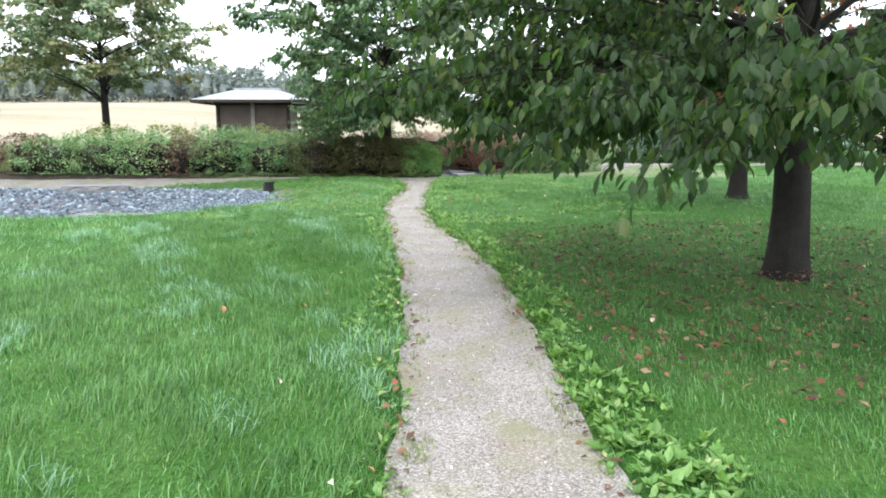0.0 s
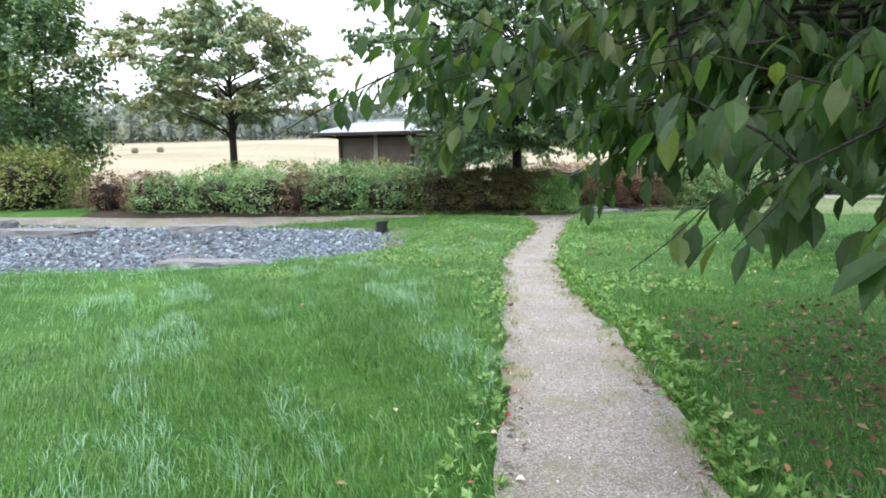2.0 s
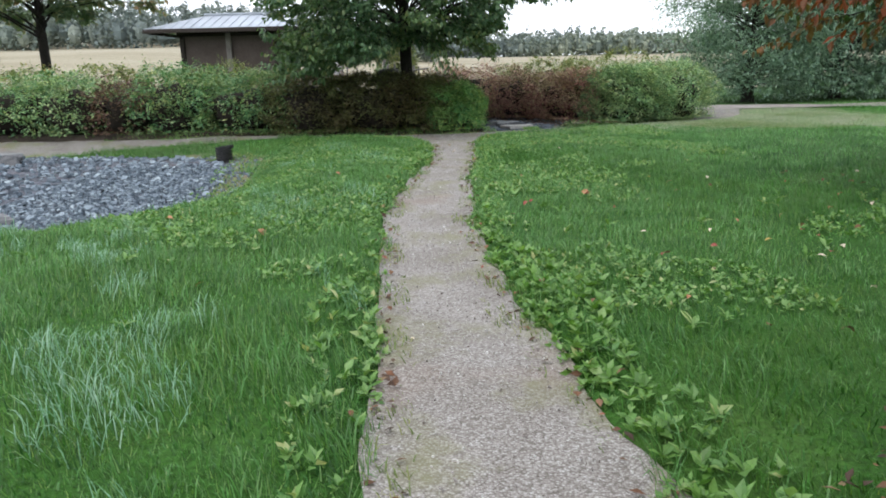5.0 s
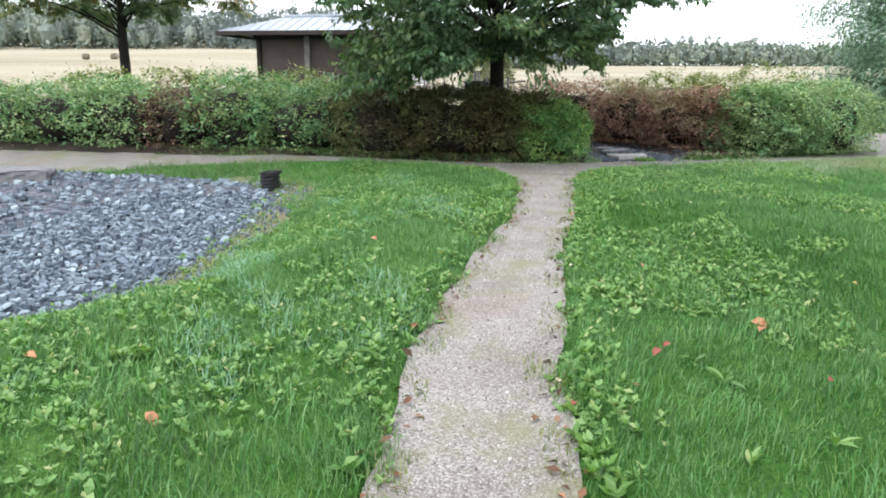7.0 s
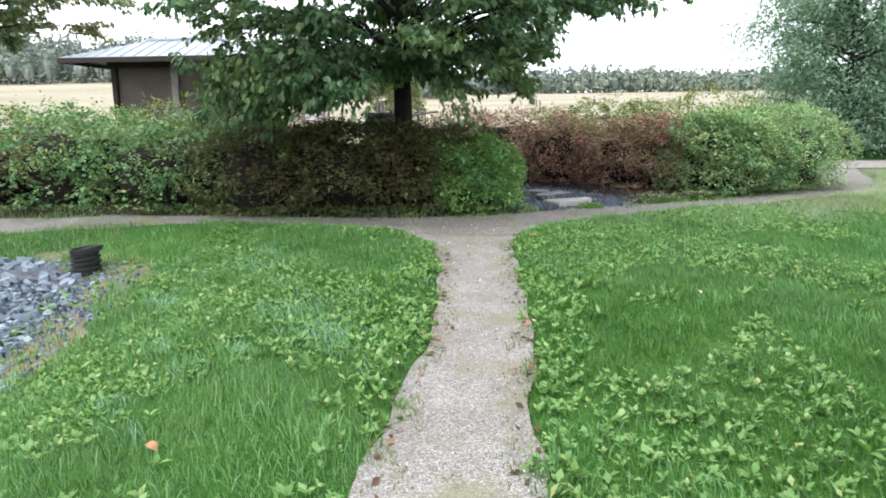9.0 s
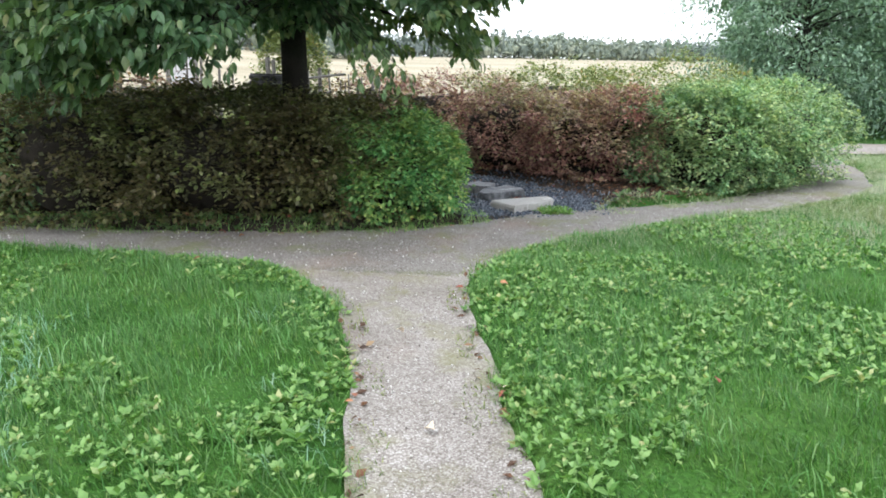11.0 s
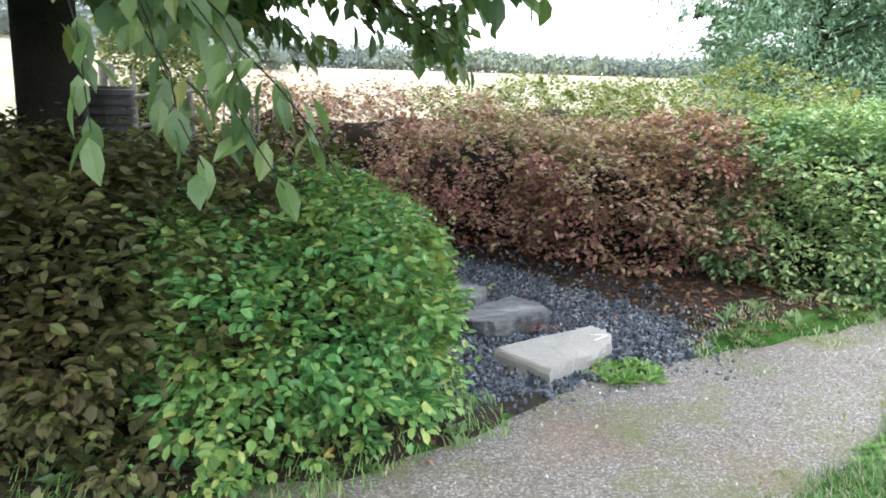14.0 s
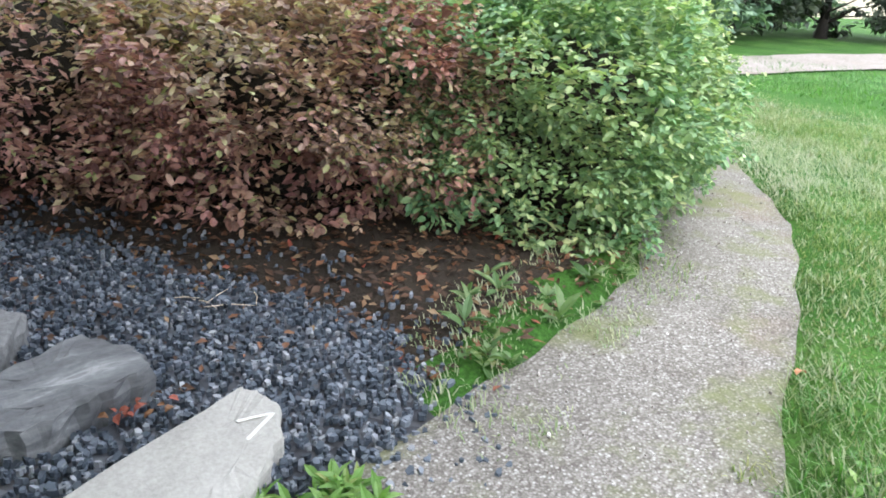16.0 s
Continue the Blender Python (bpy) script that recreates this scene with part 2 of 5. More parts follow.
M_HEDGE_BROWN = leafy("russet_hedge_leaves", [(0.0, (0.184, 0.085, 0.089)), (0.45, (0.380, 0.185, 0.175)), (0.8, (0.587, 0.323, 0.273)), (0.9, (0.662, 0.452, 0.364)), (1.0, (0.417, 0.537, 0.219))], 0.55, 0.25, [(0.0, (0.171, 0.143, 0.109)), (0.5, (0.417, 0.311, 0.237)), (1.0, (0.539, 0.537, 0.273))], 1.3)
M_HEDGE_RUST = leafy("rust_brown_leaves", [(0.0, (0.070, 0.040, 0.032)), (0.45, (0.150, 0.085, 0.068)), (0.85, (0.25, 0.15, 0.11)), (1.0, (0.22, 0.23, 0.10))], 0.55, 0.25)
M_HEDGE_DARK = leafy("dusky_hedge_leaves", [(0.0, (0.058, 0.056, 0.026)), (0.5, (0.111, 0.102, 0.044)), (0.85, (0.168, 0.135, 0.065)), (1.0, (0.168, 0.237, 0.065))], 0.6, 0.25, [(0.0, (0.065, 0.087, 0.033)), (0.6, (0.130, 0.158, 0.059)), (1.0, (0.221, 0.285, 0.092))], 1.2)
M_HEDGE_OLIVE = leafy("olive_hedge_leaves", [(0.0, (0.104, 0.152, 0.057)), (0.5, (0.215, 0.280, 0.098)), (0.9, (0.354, 0.401, 0.154)), (1.0, (0.444, 0.303, 0.162))], 0.55, 0.3)
M_GRASS = leafy("grass_blades", [(0.0, (0.015, 0.078, 0.011)), (0.5, (0.033, 0.143, 0.021)), (0.9, (0.075, 0.232, 0.047)), (1.0, (0.194, 0.335, 0.119))], 0.5, 0.35, [(0.0, (0.088, 0.259, 0.055)), (0.6, (0.132, 0.335, 0.095)), (1.0, (0.282, 0.464, 0.222))], 1.5, (0.132, 0.324, 0.095))
M_WEED = leafy("weed_leaves", [(0.0, (0.096, 0.228, 0.057)), (0.5, (0.168, 0.336, 0.087)), (0.9, (0.263, 0.431, 0.150)), (1.0, (0.431, 0.456, 0.213))], 0.5, 0.3)
M_EDGEGRASS = leafy("edge_grass", [(0.0, (0.10, 0.15, 0.045)), (0.5, (0.18, 0.25, 0.08)), (1.0, (0.34, 0.34, 0.17))], 0.55, 0.3)
M_GRASS_FINE = leafy("fine_grass_blades", [(0.0, (0.029, 0.100, 0.012)), (0.5, (0.061, 0.186, 0.026)), (0.9, (0.123, 0.273, 0.049)), (1.0, (0.266, 0.375, 0.116))], 0.5, 0.35, [(0.0, (0.043, 0.136, 0.026)), (0.6, (0.090, 0.238, 0.055)), (1.0, (0.210, 0.363, 0.134))], 1.9)
M_WEED_DULL = leafy("dull_weed_leaves", [(0.0, (0.060, 0.130, 0.045)), (0.5, (0.115, 0.215, 0.075)), (0.9, (0.19, 0.29, 0.12)), (1.0, (0.30, 0.30, 0.15))], 0.5, 0.25)
M_WEED_BRIGHT = leafy("lush_weed_leaves", [(0.0, (0.083, 0.190, 0.036)), (0.5, (0.150, 0.314, 0.068)), (0.9, (0.225, 0.408, 0.117)), (1.0, (0.315, 0.427, 0.180))], 0.5, 0.35)
M_PALEGRASS = leafy("pale_short_grass", [(0.0, (0.132, 0.226, 0.098)), (0.5, (0.224, 0.328, 0.154)), (0.9, (0.356, 0.418, 0.252)), (1.0, (0.528, 0.497, 0.392))], 0.5, 0.3, [(0.0, (0.211, 0.282, 0.154)), (1.0, (0.449, 0.452, 0.364))], 1.2)
# Pale bluish blades: the lawn's sheen is painted in as separate tufts
M_TUFT = leafy("sheen_tuft_grass", [(0.0, (0.123, 0.297, 0.160)), (0.5, (0.209, 0.415, 0.267)), (1.0, (0.342, 0.534, 0.406))], 0.4, 0.3)
M_LITTER = leafy("leaf_litter", [(0.0, (0.043, 0.023, 0.014)), (0.5, (0.101, 0.050, 0.027)), (0.8, (0.202, 0.086, 0.040)), (0.93, (0.302, 0.216, 0.130)), (1.0, (0.259, 0.050, 0.029))], 0.75, 0.1)
M_FALLEN = {}
for key, c in (("orange", (0.40, 0.19, 0.10)), ("red", (0.26, 0.075, 0.05)), ("brown", (0.17, 0.085, 0.04)), ("pale", (0.62, 0.52, 0.40)), ("yellow", (0.45, 0.33, 0.09))):
    M_FALLEN[key] = surface(key + "_dry_leaf", tuple(v * 0.6 for v in c), c, tuple(min(v * 1.3, 0.8) for v in c), 25, 160, 0.7, strength=0.4, dist=0.003)


# ---- mesh helpers ----
def mesh_object(name, verts, faces, material, parent=None, smooth=False):
    """verts (n, 3); faces an int array (m, 3 or 4) or a list of such arrays."""
    me = bpy.data.meshes.new(name)
    arrays = faces if isinstance(faces, list) else [faces]
    verts = np.asarray(verts, np.float32)
    loops = np.concatenate([a.ravel() for a in arrays]).astype(np.int32)
    sizes = np.concatenate([np.full(len(a), a.shape[1], np.int32) for a in arrays])
    starts = np.concatenate(([0], np.cumsum(sizes)[:-1])).astype(np.int32)
    me.vertices.add(len(verts))
    me.vertices.foreach_set("co", verts.ravel())
    me.loops.add(len(loops))
    me.loops.foreach_set("vertex_index", loops)
    me.polygons.add(len(sizes))
    me.polygons.foreach_set("loop_start", starts)
    me.polygons.foreach_set("use_smooth", np.full(len(sizes), smooth))
    me.materials.append(material)
    me.update(calc_edges=True)
    ob = new(name, me)
    if parent:
        ob.parent = parent
    return ob


def part(name, bm, material, parent=None, label="", smooth=False):
    me = bpy.data.meshes.new(name)
    for f in bm.faces:
        f.smooth = smooth
    bm.to_mesh(me)
    bm.free()
    me.materials.append(material)
    ob = new(name, me)
    if parent:
        ob.parent = parent
    return tagged(ob, label)


def empty(name, at, label, category, group="", kind=""):
    ob = new(name)
    ob.location = at
    return tagged(ob, label, category, group, kind)


def box_bm(sx, sy, sz, at=(0, 0, 0), bevel=0.01):
    bm = bmesh.new()
    bmesh.ops.create_cube(bm, size=1)
    bmesh.ops.scale(bm, vec=(sx, sy, sz), verts=bm.verts)
    if bevel:
        bmesh.ops.bevel(bm, geom=bm.edges[:], offset=bevel, segments=2, affect='EDGES')
    bmesh.ops.translate(bm, vec=at, verts=bm.verts)
    return bm


def smoothstep(a, b, v):
    t = np.clip((v - a) / (b - a), 0, 1)
    return t * t * (3 - 2 * t)


def tube(points, radii, sides=8):
    """A tapered tube along points, as vertices and quads."""
    pts = np.asarray(points, float)
    n = len(pts)
    tang = np.gradient(pts, axis=0)
    tang /= np.linalg.norm(tang, axis=1)[:, None] + 1e-9
    ref = np.where(np.abs(tang[:, 2:3]) > 0.9, np.array([[1.0, 0, 0]]), np.array([[0, 0, 1.0]]))
    u = np.cross(tang, ref)
    u /= np.linalg.norm(u, axis=1)[:, None] + 1e-9
    v = np.cross(tang, u)
    a = np.linspace(0, 2 * math.pi, sides, endpoint=False)
    ring = pts[:, None, :] + np.asarray(radii)[:, None, None] * (np.cos(a)[None, :, None] * u[:, None, :] + np.sin(a)[None, :, None] * v[:, None, :])
    i = np.arange(n - 1)[:, None] * sides
    j = np.arange(sides)[None, :]
    k = (j + 1) % sides
    q = np.stack([i + j, i + k, i + sides + k, i + sides + j], -1).reshape(-1, 4)
    return ring.reshape(-1, 3), q


def join_tubes(parts):
    vs, fs, off = [], [], 0
    for v, f in parts:
        vs.append(v)
        fs.append(f + off)
        off += len(v)
    return np.concatenate(vs), np.concatenate(fs)


# leaf blades: vertices along +x from the stalk, folded on the midrib (y across, z up)
LEAF_FULL = (np.array([(0, 0, 0), (0.28, 0.21, 0.05), (0.28, 0, 0), (0.28, -0.21, 0.05), (0.62, 0.23, 0.03), (0.62, 0, -0.03), (0.62, -0.23, 0.03), (0.86, 0.09, -0.05), (0.86, -0.09, -0.05), (1, 0, -0.12)]),
             [np.array([(0, 2, 1), (0, 3, 2), (7, 5, 9), (5, 8, 9)]), np.array([(1, 2, 5, 4), (2, 3, 6, 5)]), np.array([(4, 5, 7), (5, 6, 8)])])
LEAF_SMALL = (np.array([(0, 0, 0), (0.45, 0.27, 0.06), (0.5, 0, -0.02), (0.45, -0.27, 0.06), (1, 0, -0.08)]), [np.array([(0, 2, 1), (0, 3, 2), (1, 2, 4), (2, 3, 4)])])
LEAF_ROUND = (np.array([(0, 0, 0), (0.3, 0.27, 0.07), (0.72, 0.25, 0.02), (1, 0, -0.1), (0.72, -0.25, 0.02), (0.3, -0.27, 0.07)]), [np.array([(0, 3, 2, 1), (0, 5, 4, 3)])])
LEAF_LONG = (LEAF_FULL[0] * np.array([1, 0.62, 1.4]), LEAF_FULL[1])
LEAF_THIN = (np.array([(0, 0, 0), (0.5, 0.14, 0.03), (0.5, -0.14, 0.03), (1, 0, -0.06)]), [np.array([(0, 2, 1), (1, 2, 3)])])
LEAF_PAIR = (np.array([(0, 0, 0), (0.5, 0.3, 0.05), (0.5, -0.3, 0.05), (1, 0, -0.06)]), [np.array([(0, 2, 1), (1, 2, 3)])])


def scatter_leaves(template, at, length, yaw, pitch, roll):
    """Copies of a blade: at (n, 3), length (n), turned by yaw about z, pitch (down: minus) and roll about its own midrib."""
    tv, tf = template
    n, k = len(at), len(tv)
    cr, sr, cp, sp, cy, sy = np.cos(roll), np.sin(roll), np.cos(pitch), np.sin(pitch), np.cos(yaw), np.sin(yaw)
    x, y, z = (tv[None, :, i] * length[:, None] for i in range(3))
    y2, z2 = y * cr[:, None] - z * sr[:, None], y * sr[:, None] + z * cr[:, None]
    x3, z3 = x * cp[:, None] - z2 * sp[:, None], x * sp[:, None] + z2 * cp[:, None]
    x4, y4 = x3 * cy[:, None] - y2 * sy[:, None], x3 * sy[:, None] + y2 * cy[:, None]
    v = np.stack([x4 + at[:, 0:1], y4 + at[:, 1:2], z3 + at[:, 2:3]], -1).reshape(-1, 3)
    off = (np.arange(n) * k)[:, None, None]
    return v, [(f[None] + off).reshape(-1, f.shape[1]) for f in tf]


def smooth_noise(x, y, s, seed=0):
    """Cheap smooth wavy field in -1..1."""
    return (np.sin(x * s + seed) * np.cos(y * s * 1.13 + seed * 2.1) + np.sin(x * s * 2.3 + y * s * 1.7 + seed * 0.7) * 0.5 + np.cos(x * s * 4.1 - y * s * 3.7 + seed) * 0.25) / 1.75


# ---- plan ----
MAIN = np.array([(-9, -0.35, 0.85), (0, -0.22, 0.80), (2.7, -0.20, 0.76), (4, -0.22, 0.69), (5.5, -0.29, 0.64), (7, -0.39, 0.57), (8.6, -0.57, 0.38), (10, -0.73, 0.15),
                 (11, -0.84, -0.06), (12, -0.95, -0.20), (13, -1.06, -0.31), (14, -1.17, -0.40), (15, -1.17, -0.38), (16, -1.12, -0.42), (17, -1.07, -0.42), (18.1, -0.96, -0.33),
                 (20.2, -1.05, -0.34), (21.3, -1.18, -0.36), (22.0, -1.50, -0.30), (22.6, -2.1, 0.02), (23.0, -2.6, 0.3)])
SOUTH = np.array([(-40, 23.9), (-20, 23.5), (-12, 22.75), (-10, 22.7), (-8.6, 23.3), (-7.8, 23.42), (-5.2, 23.32), (-3.1, 22.75), (-2.2, 22.5), (-1.2, 22.2), (-0.35, 22.1), (-0.05, 22.55), (0.8, 23.3), (2.3, 24.18), (2.9, 24.5),
                  (3.6, 24.8), (5.0, 25.6), (6.4, 26.9), (7.5, 28.9), (7.9, 30.2), (8.4, 31.3)])
NORTH = np.array([(-40, 24.8), (-20, 24.5), (-12, 24.3), (-10.5, 24.25), (-9.3, 24.2), (-8.5, 24.15), (-5.5, 23.9), (-3.2, 23.72), (-2.2, 23.70), (-1.4, 23.72), (-0.6, 23.85), (0.1, 24.2), (0.7, 24.7), (1.6, 25.02), (2.4, 25.2),
                  (3.3, 25.5), (4.2, 26.15), (5.4, 27.1), (6.3, 28.9), (6.6, 30.2), (6.4, 31.3)])
POND = np.array([(-4.9, 20.9), (-4.65, 19.6), (-4.5, 18.3), (-4.4, 17.0), (-4.5, 15.9), (-4.95, 15.0), (-6.2, 14.2), (-8, 13.7), (-10, 13.3), (-13, 12.6), (-18, 12.2), (-25, 14.5),
                 (-29, 19), (-26, 22.6), (-18, 22.9), (-13.5, 22.8), (-10.5, 22.5), (-7.8, 22.3), (-6.2, 21.8)])
CRUSH = np.array([(0.0, 24.55), (0.55, 24.72), (1.15, 24.93), (1.55, 25.0), (1.78, 25.45), (1.6, 26.1), (1.1, 26.8), (0.7, 27.5), (0.0, 27.7), (-0.25, 26.5), (-0.1, 25.3)])


def poly_distance(poly, x, y):
    """Signed distance to a closed outline, minus inside."""
    d = np.full(np.shape(x), 1e9)
    inside = np.zeros(np.shape(x), bool)
    for (ax, ay), (bx, by) in zip(poly, np.roll(poly, -1, 0)):
        ex, ey = bx - ax, by - ay
        t = np.clip(((x - ax) * ex + (y - ay) * ey) / (ex * ex + ey * ey), 0, 1)
        d = np.minimum(d, np.hypot(x - ax - t * ex, y - ay - t * ey))
        cross = ((ay > y) != (by > y)) & (x < (bx - ax) * (y - ay) / (by - ay + 1e-12) + ax)
        inside ^= cross
    return np.where(inside, -d, d)


CROSS_POLY = np.concatenate([SOUTH, NORTH[::-1]])
MAIN_POLY = np.concatenate([MAIN[:, [1, 0]], MAIN[::-1][:, [2, 0]]])


def path_distance(x, y):
    return np.minimum(poly_distance(MAIN_POLY, x, y), poly_distance(CROSS_POLY, x, y))


def ground_z(x, y):
    x, y = np.asarray(x, float), np.asarray(y, float)
    z = 0.03 * smooth_noise(x, y, 0.5, 1.3)
    z = z - 0.085 * smoothstep(0.22, -0.04, path_distance(x, y)) * smoothstep(30.6, 29.0, y)
    d = poly_distance(POND, x, y)
    deep = 0.34 + 0.25 * smoothstep(22, 15.5, y)
    z = z - deep * smoothstep(2.4, -0.1, d)
    z = z + 0.10 * np.exp(-((x + 2.6) / 1.0) ** 2 - ((y - 10.5) / 4.5) ** 2)
    z = z - 0.075 * smoothstep(0.3, 0.0, poly_distance(CRUSH, x, y)) * smoothstep(-0.04, 0.22, path_distance(x, y))
    far = np.clip(y - 42, 0, 260)
    z = z + np.where(far > 0, (0.034 + 0.042 * smoothstep(0, -60, x)) * far * np.clip(far / 40, 0, 1), 0)
    return z


# ---- ground and paths ----
def spread(lo, hi, step, reach, growth=1.35):
    inner = list(np.arange(lo, hi + 1e-6, step))
    a, b, s = inner[0], inner[-1], step
    left, right = [], []
    while b < reach:
        s *= growth
        a, b = a - s, b + s
        left.append(a)
        right.append(b)
    return np.array(left[::-1] + inner + right)


gx, gy = spread(-30, 30, 0.5, 2500), spread(-10, 48, 0.5, 2500)
gx = np.unique(np.round(np.concatenate([gx[(gx < -4.5) | (gx > 8)], np.arange(-4.5, 8, 0.12)]), 4))
gy = np.unique(np.round(np.concatenate([gy[(gy < 1) | (gy > 30)], np.arange(1, 30, 0.14)]), 4))
GX, GY = np.meshgrid(gx, gy)
GZ = ground_z(GX, GY)
nx, ny = len(gx), len(gy)
ii = (np.arange(ny - 1)[:, None] * nx + np.arange(nx - 1)[None, :]).ravel()
quads = np.stack([ii, ii + 1, ii + nx + 1, ii + nx], -1)
ground = mesh_object("ground", np.stack([GX, GY, GZ], -1).reshape(-1, 3), quads, M_LAWN, smooth=True)
ground.data.materials.append(M_FIELD)
ground.data.materials.append(M_SOIL)
ground.data.materials.append(M_SLATEBED)
ground.data.materials.append(M_MARGIN)
cx, cy = (GX[:-1, :-1] + GX[1:, 1:]).ravel() / 2, (GY[:-1, :-1] + GY[1:, 1:]).ravel() / 2
edge = 41 + 2 * smooth_noise(cx, cy, 0.3)
is_field = (cy > edge) & ~((cx > 6) & (cy < 56))
bed = (cy > poly_distance(CROSS_POLY, cx, cy) * 0 + np.interp(cx, NORTH[:-3, 0], NORTH[:-3, 1])) & (cy < 30.5) & (cx > -17) & (cx < 6.2) & (poly_distance(CROSS_POLY, cx, cy) > np.where(cx < 1.3, -0.25, 0.28))
ground.data.polygons.foreach_set("material_index", np.where(is_field, 1, np.where((poly_distance(POND, cx, cy) < 0.05) | (poly_distance(CRUSH, cx, cy) < 0.02), 3, np.where(bed, 2, np.where((poly_distance(POND, cx, cy) < 0.42 + 0.25 * smooth_noise(cx, cy, 2.1, 7)) & (cx > -6.4), 4, 0)))).astype(np.int32))
tagged(ground, "mown green lawn sloping to a pale stubble field", "ground", kind="structure")


def ribbon(name, left, right, lift, material, label, across=12, wobble=0.02, seed=0, tuck=0.0):
    n = len(left)
    s = np.linspace(0, 1, across)
    w = wobble * smooth_noise(left[:, 0], left[:, 1], 3.1, seed)[:, None] * np.array([[1.0, 1.0]])
    w2 = wobble * smooth_noise(right[:, 0], right[:, 1], 3.7, seed + 4)[:, None] * np.array([[1.0, 1.0]])
    side = (right - left) / (np.linalg.norm(right - left, axis=1)[:, None] + 1e-9)
    left, right = left - side * (0.03 + w), right + side * (0.03 + w2)
    p = left[:, None] * (1 - s)[None, :, None] + right[:, None] * s[None, :, None]
    z = ground_z(p[..., 0], p[..., 1]) + lift + 0.003 * smooth_noise(p[..., 0], p[..., 1], 9)
    z[:, 0] -= tuck
    z[:, -1] -= tuck
    i = (np.arange(n - 1)[:, None] * across + np.arange(across - 1)[None, :]).ravel()
    q = np.stack([i, i + 1, i + across + 1, i + across], -1)
    return tagged(mesh_object(name, np.concatenate([p, z[..., None]], -1).reshape(-1, 3), q, material, smooth=True), label, "path", kind="structure")


ys = np.arange(-9, 22.9, 0.12)
ribbon("path", np.stack([np.interp(ys, MAIN[:, 0], MAIN[:, 1]), ys], -1), np.stack([np.interp(ys, MAIN[:, 0], MAIN[:, 2]), ys], -1), 0.022, M_PATH, "narrow pale gravel footpath worn through the lawn", 12, 0.045)


def resample(poly, n):
    d = np.concatenate(([0], np.cumsum(np.linalg.norm(np.diff(poly, axis=0), axis=1))))
    t = np.linspace(0, d[-1], n)
    return np.stack([np.interp(t, d, poly[:, 0]), np.interp(t, d, poly[:, 1])], -1)


south = np.concatenate([resample(SOUTH[i:i + 2], 14)[:-1] for i in range(len(SOUTH) - 1)])
north = np.concatenate([resample(NORTH[i:i + 2], 14)[:-1] for i in range(len(NORTH) - 1)])
ribbon("cross_path", south, north, 0.027, M_CROSS, "grey-brown gravel path along the shrub border", 16, 0.03, 2, 0.016)
rx = np.linspace(2.5, 60, 120)
ribbon("road", np.stack([rx, 30.7 + 0.0 * rx], -1), np.stack([rx, 32.9 + 0.012 * (rx - 8) + 0 * rx], -1), 0.04, M_ROAD, "pale gravel road beyond the lawn", 8, 0.08, 5)


# ---- slate bed ----
def flat_chips(n, inside, x0, x1, y0, y1, size, thick, lift, rng, skirt=0.03):
    """Angular flat chips: a five-sided slab each, tilted at random."""
    x, y = rng.uniform(x0, x1, n * 6), rng.uniform(y0, y1, n * 6)
    keep = inside(x, y)
    x, y = x[keep][:n], y[keep][:n]
    n = len(x)
    a = np.arange(5) / 5 * 2 * math.pi
    r = rng.uniform(0.55, 1.1, (n, 5)) * rng.uniform(size[0], size[1], (n, 1)) / 2
    rot = rng.uniform(0, 6.28, (n, 1))
    stretch_by = rng.uniform(0.55, 1.0, (n, 1))
    px, py = np.cos(a)[None] * r, np.sin(a)[None] * r * stretch_by
    px, py = px * np.cos(rot) - py * np.sin(rot), px * np.sin(rot) + py * np.cos(rot)
    tx, ty = rng.normal(0, 0.28, (n, 1)), rng.normal(0, 0.28, (n, 1))
    th = rng.uniform(thick[0], thick[1], (n, 1))
    zc = (ground_z(x, y) + lift)[:, None] + rng.uniform(0, 0.03, (n, 1))
    zt = zc + px * tx + py * ty + th
    top = np.stack([px * 0.93 + x[:, None], py * 0.93 + y[:, None], zt], -1)
    bot = np.stack([px * 1.05 + x[:, None], py * 1.05 + y[:, None], zt - th - skirt], -1)
    v = np.concatenate([top, bot], 1).reshape(-1, 3)
    off = (np.arange(n) * 10)[:, None, None]
    j = np.arange(5)
    k = (j + 1) % 5
    sides = np.stack([j + 5, k + 5, k, j], -1)
    return v, [(np.array([[0, 1, 2, 3, 4]])[None] + off).reshape(-1, 5), (sides[None] + off).reshape(-1, 4)], np.stack([x, y], -1)


rng = np.random.default_rng(7)


def pond_inside(x, y):
    return poly_distance(POND, x, y) < -0.02 + 0.12 * smooth_noise(x, y, 5)


slate_bed = empty("slate_bed", (-9, 18, ground_z(-9, 18)), "sunken bed of loose blue-grey slate chips beside the lawn", "stone bed", kind="structure")
v, f, _ = flat_chips(8400, lambda x, y: pond_inside(x, y) & ~((x > -7.2) & (y < 20.5)), -29, -4.2, 12.8, 23, (0.06, 0.19), (0.012, 0.035), 0.0, rng)
bed_rest = mesh_object("slate_rest", v - np.array([-9, 18, float(ground_z(-9, 18))]), f, M_SLATE, slate_bed)
tagged(bed_rest, "loose slate chips", kind="stuff")
v, f, _ = flat_chips(5600, lambda x, y: pond_inside(x, y) & (x > -7.3) & (y < 20.6), -7.4, -4.2, 14, 20.7, (0.04, 0.12), (0.008, 0.03), 0.0, rng)
tagged(mesh_object("slate_small", v - np.array([-9, 18, float(ground_z(-9, 18))]), f, M_SLATE, slate_bed), "small slate chips", kind="stuff")
chip_shapes = []
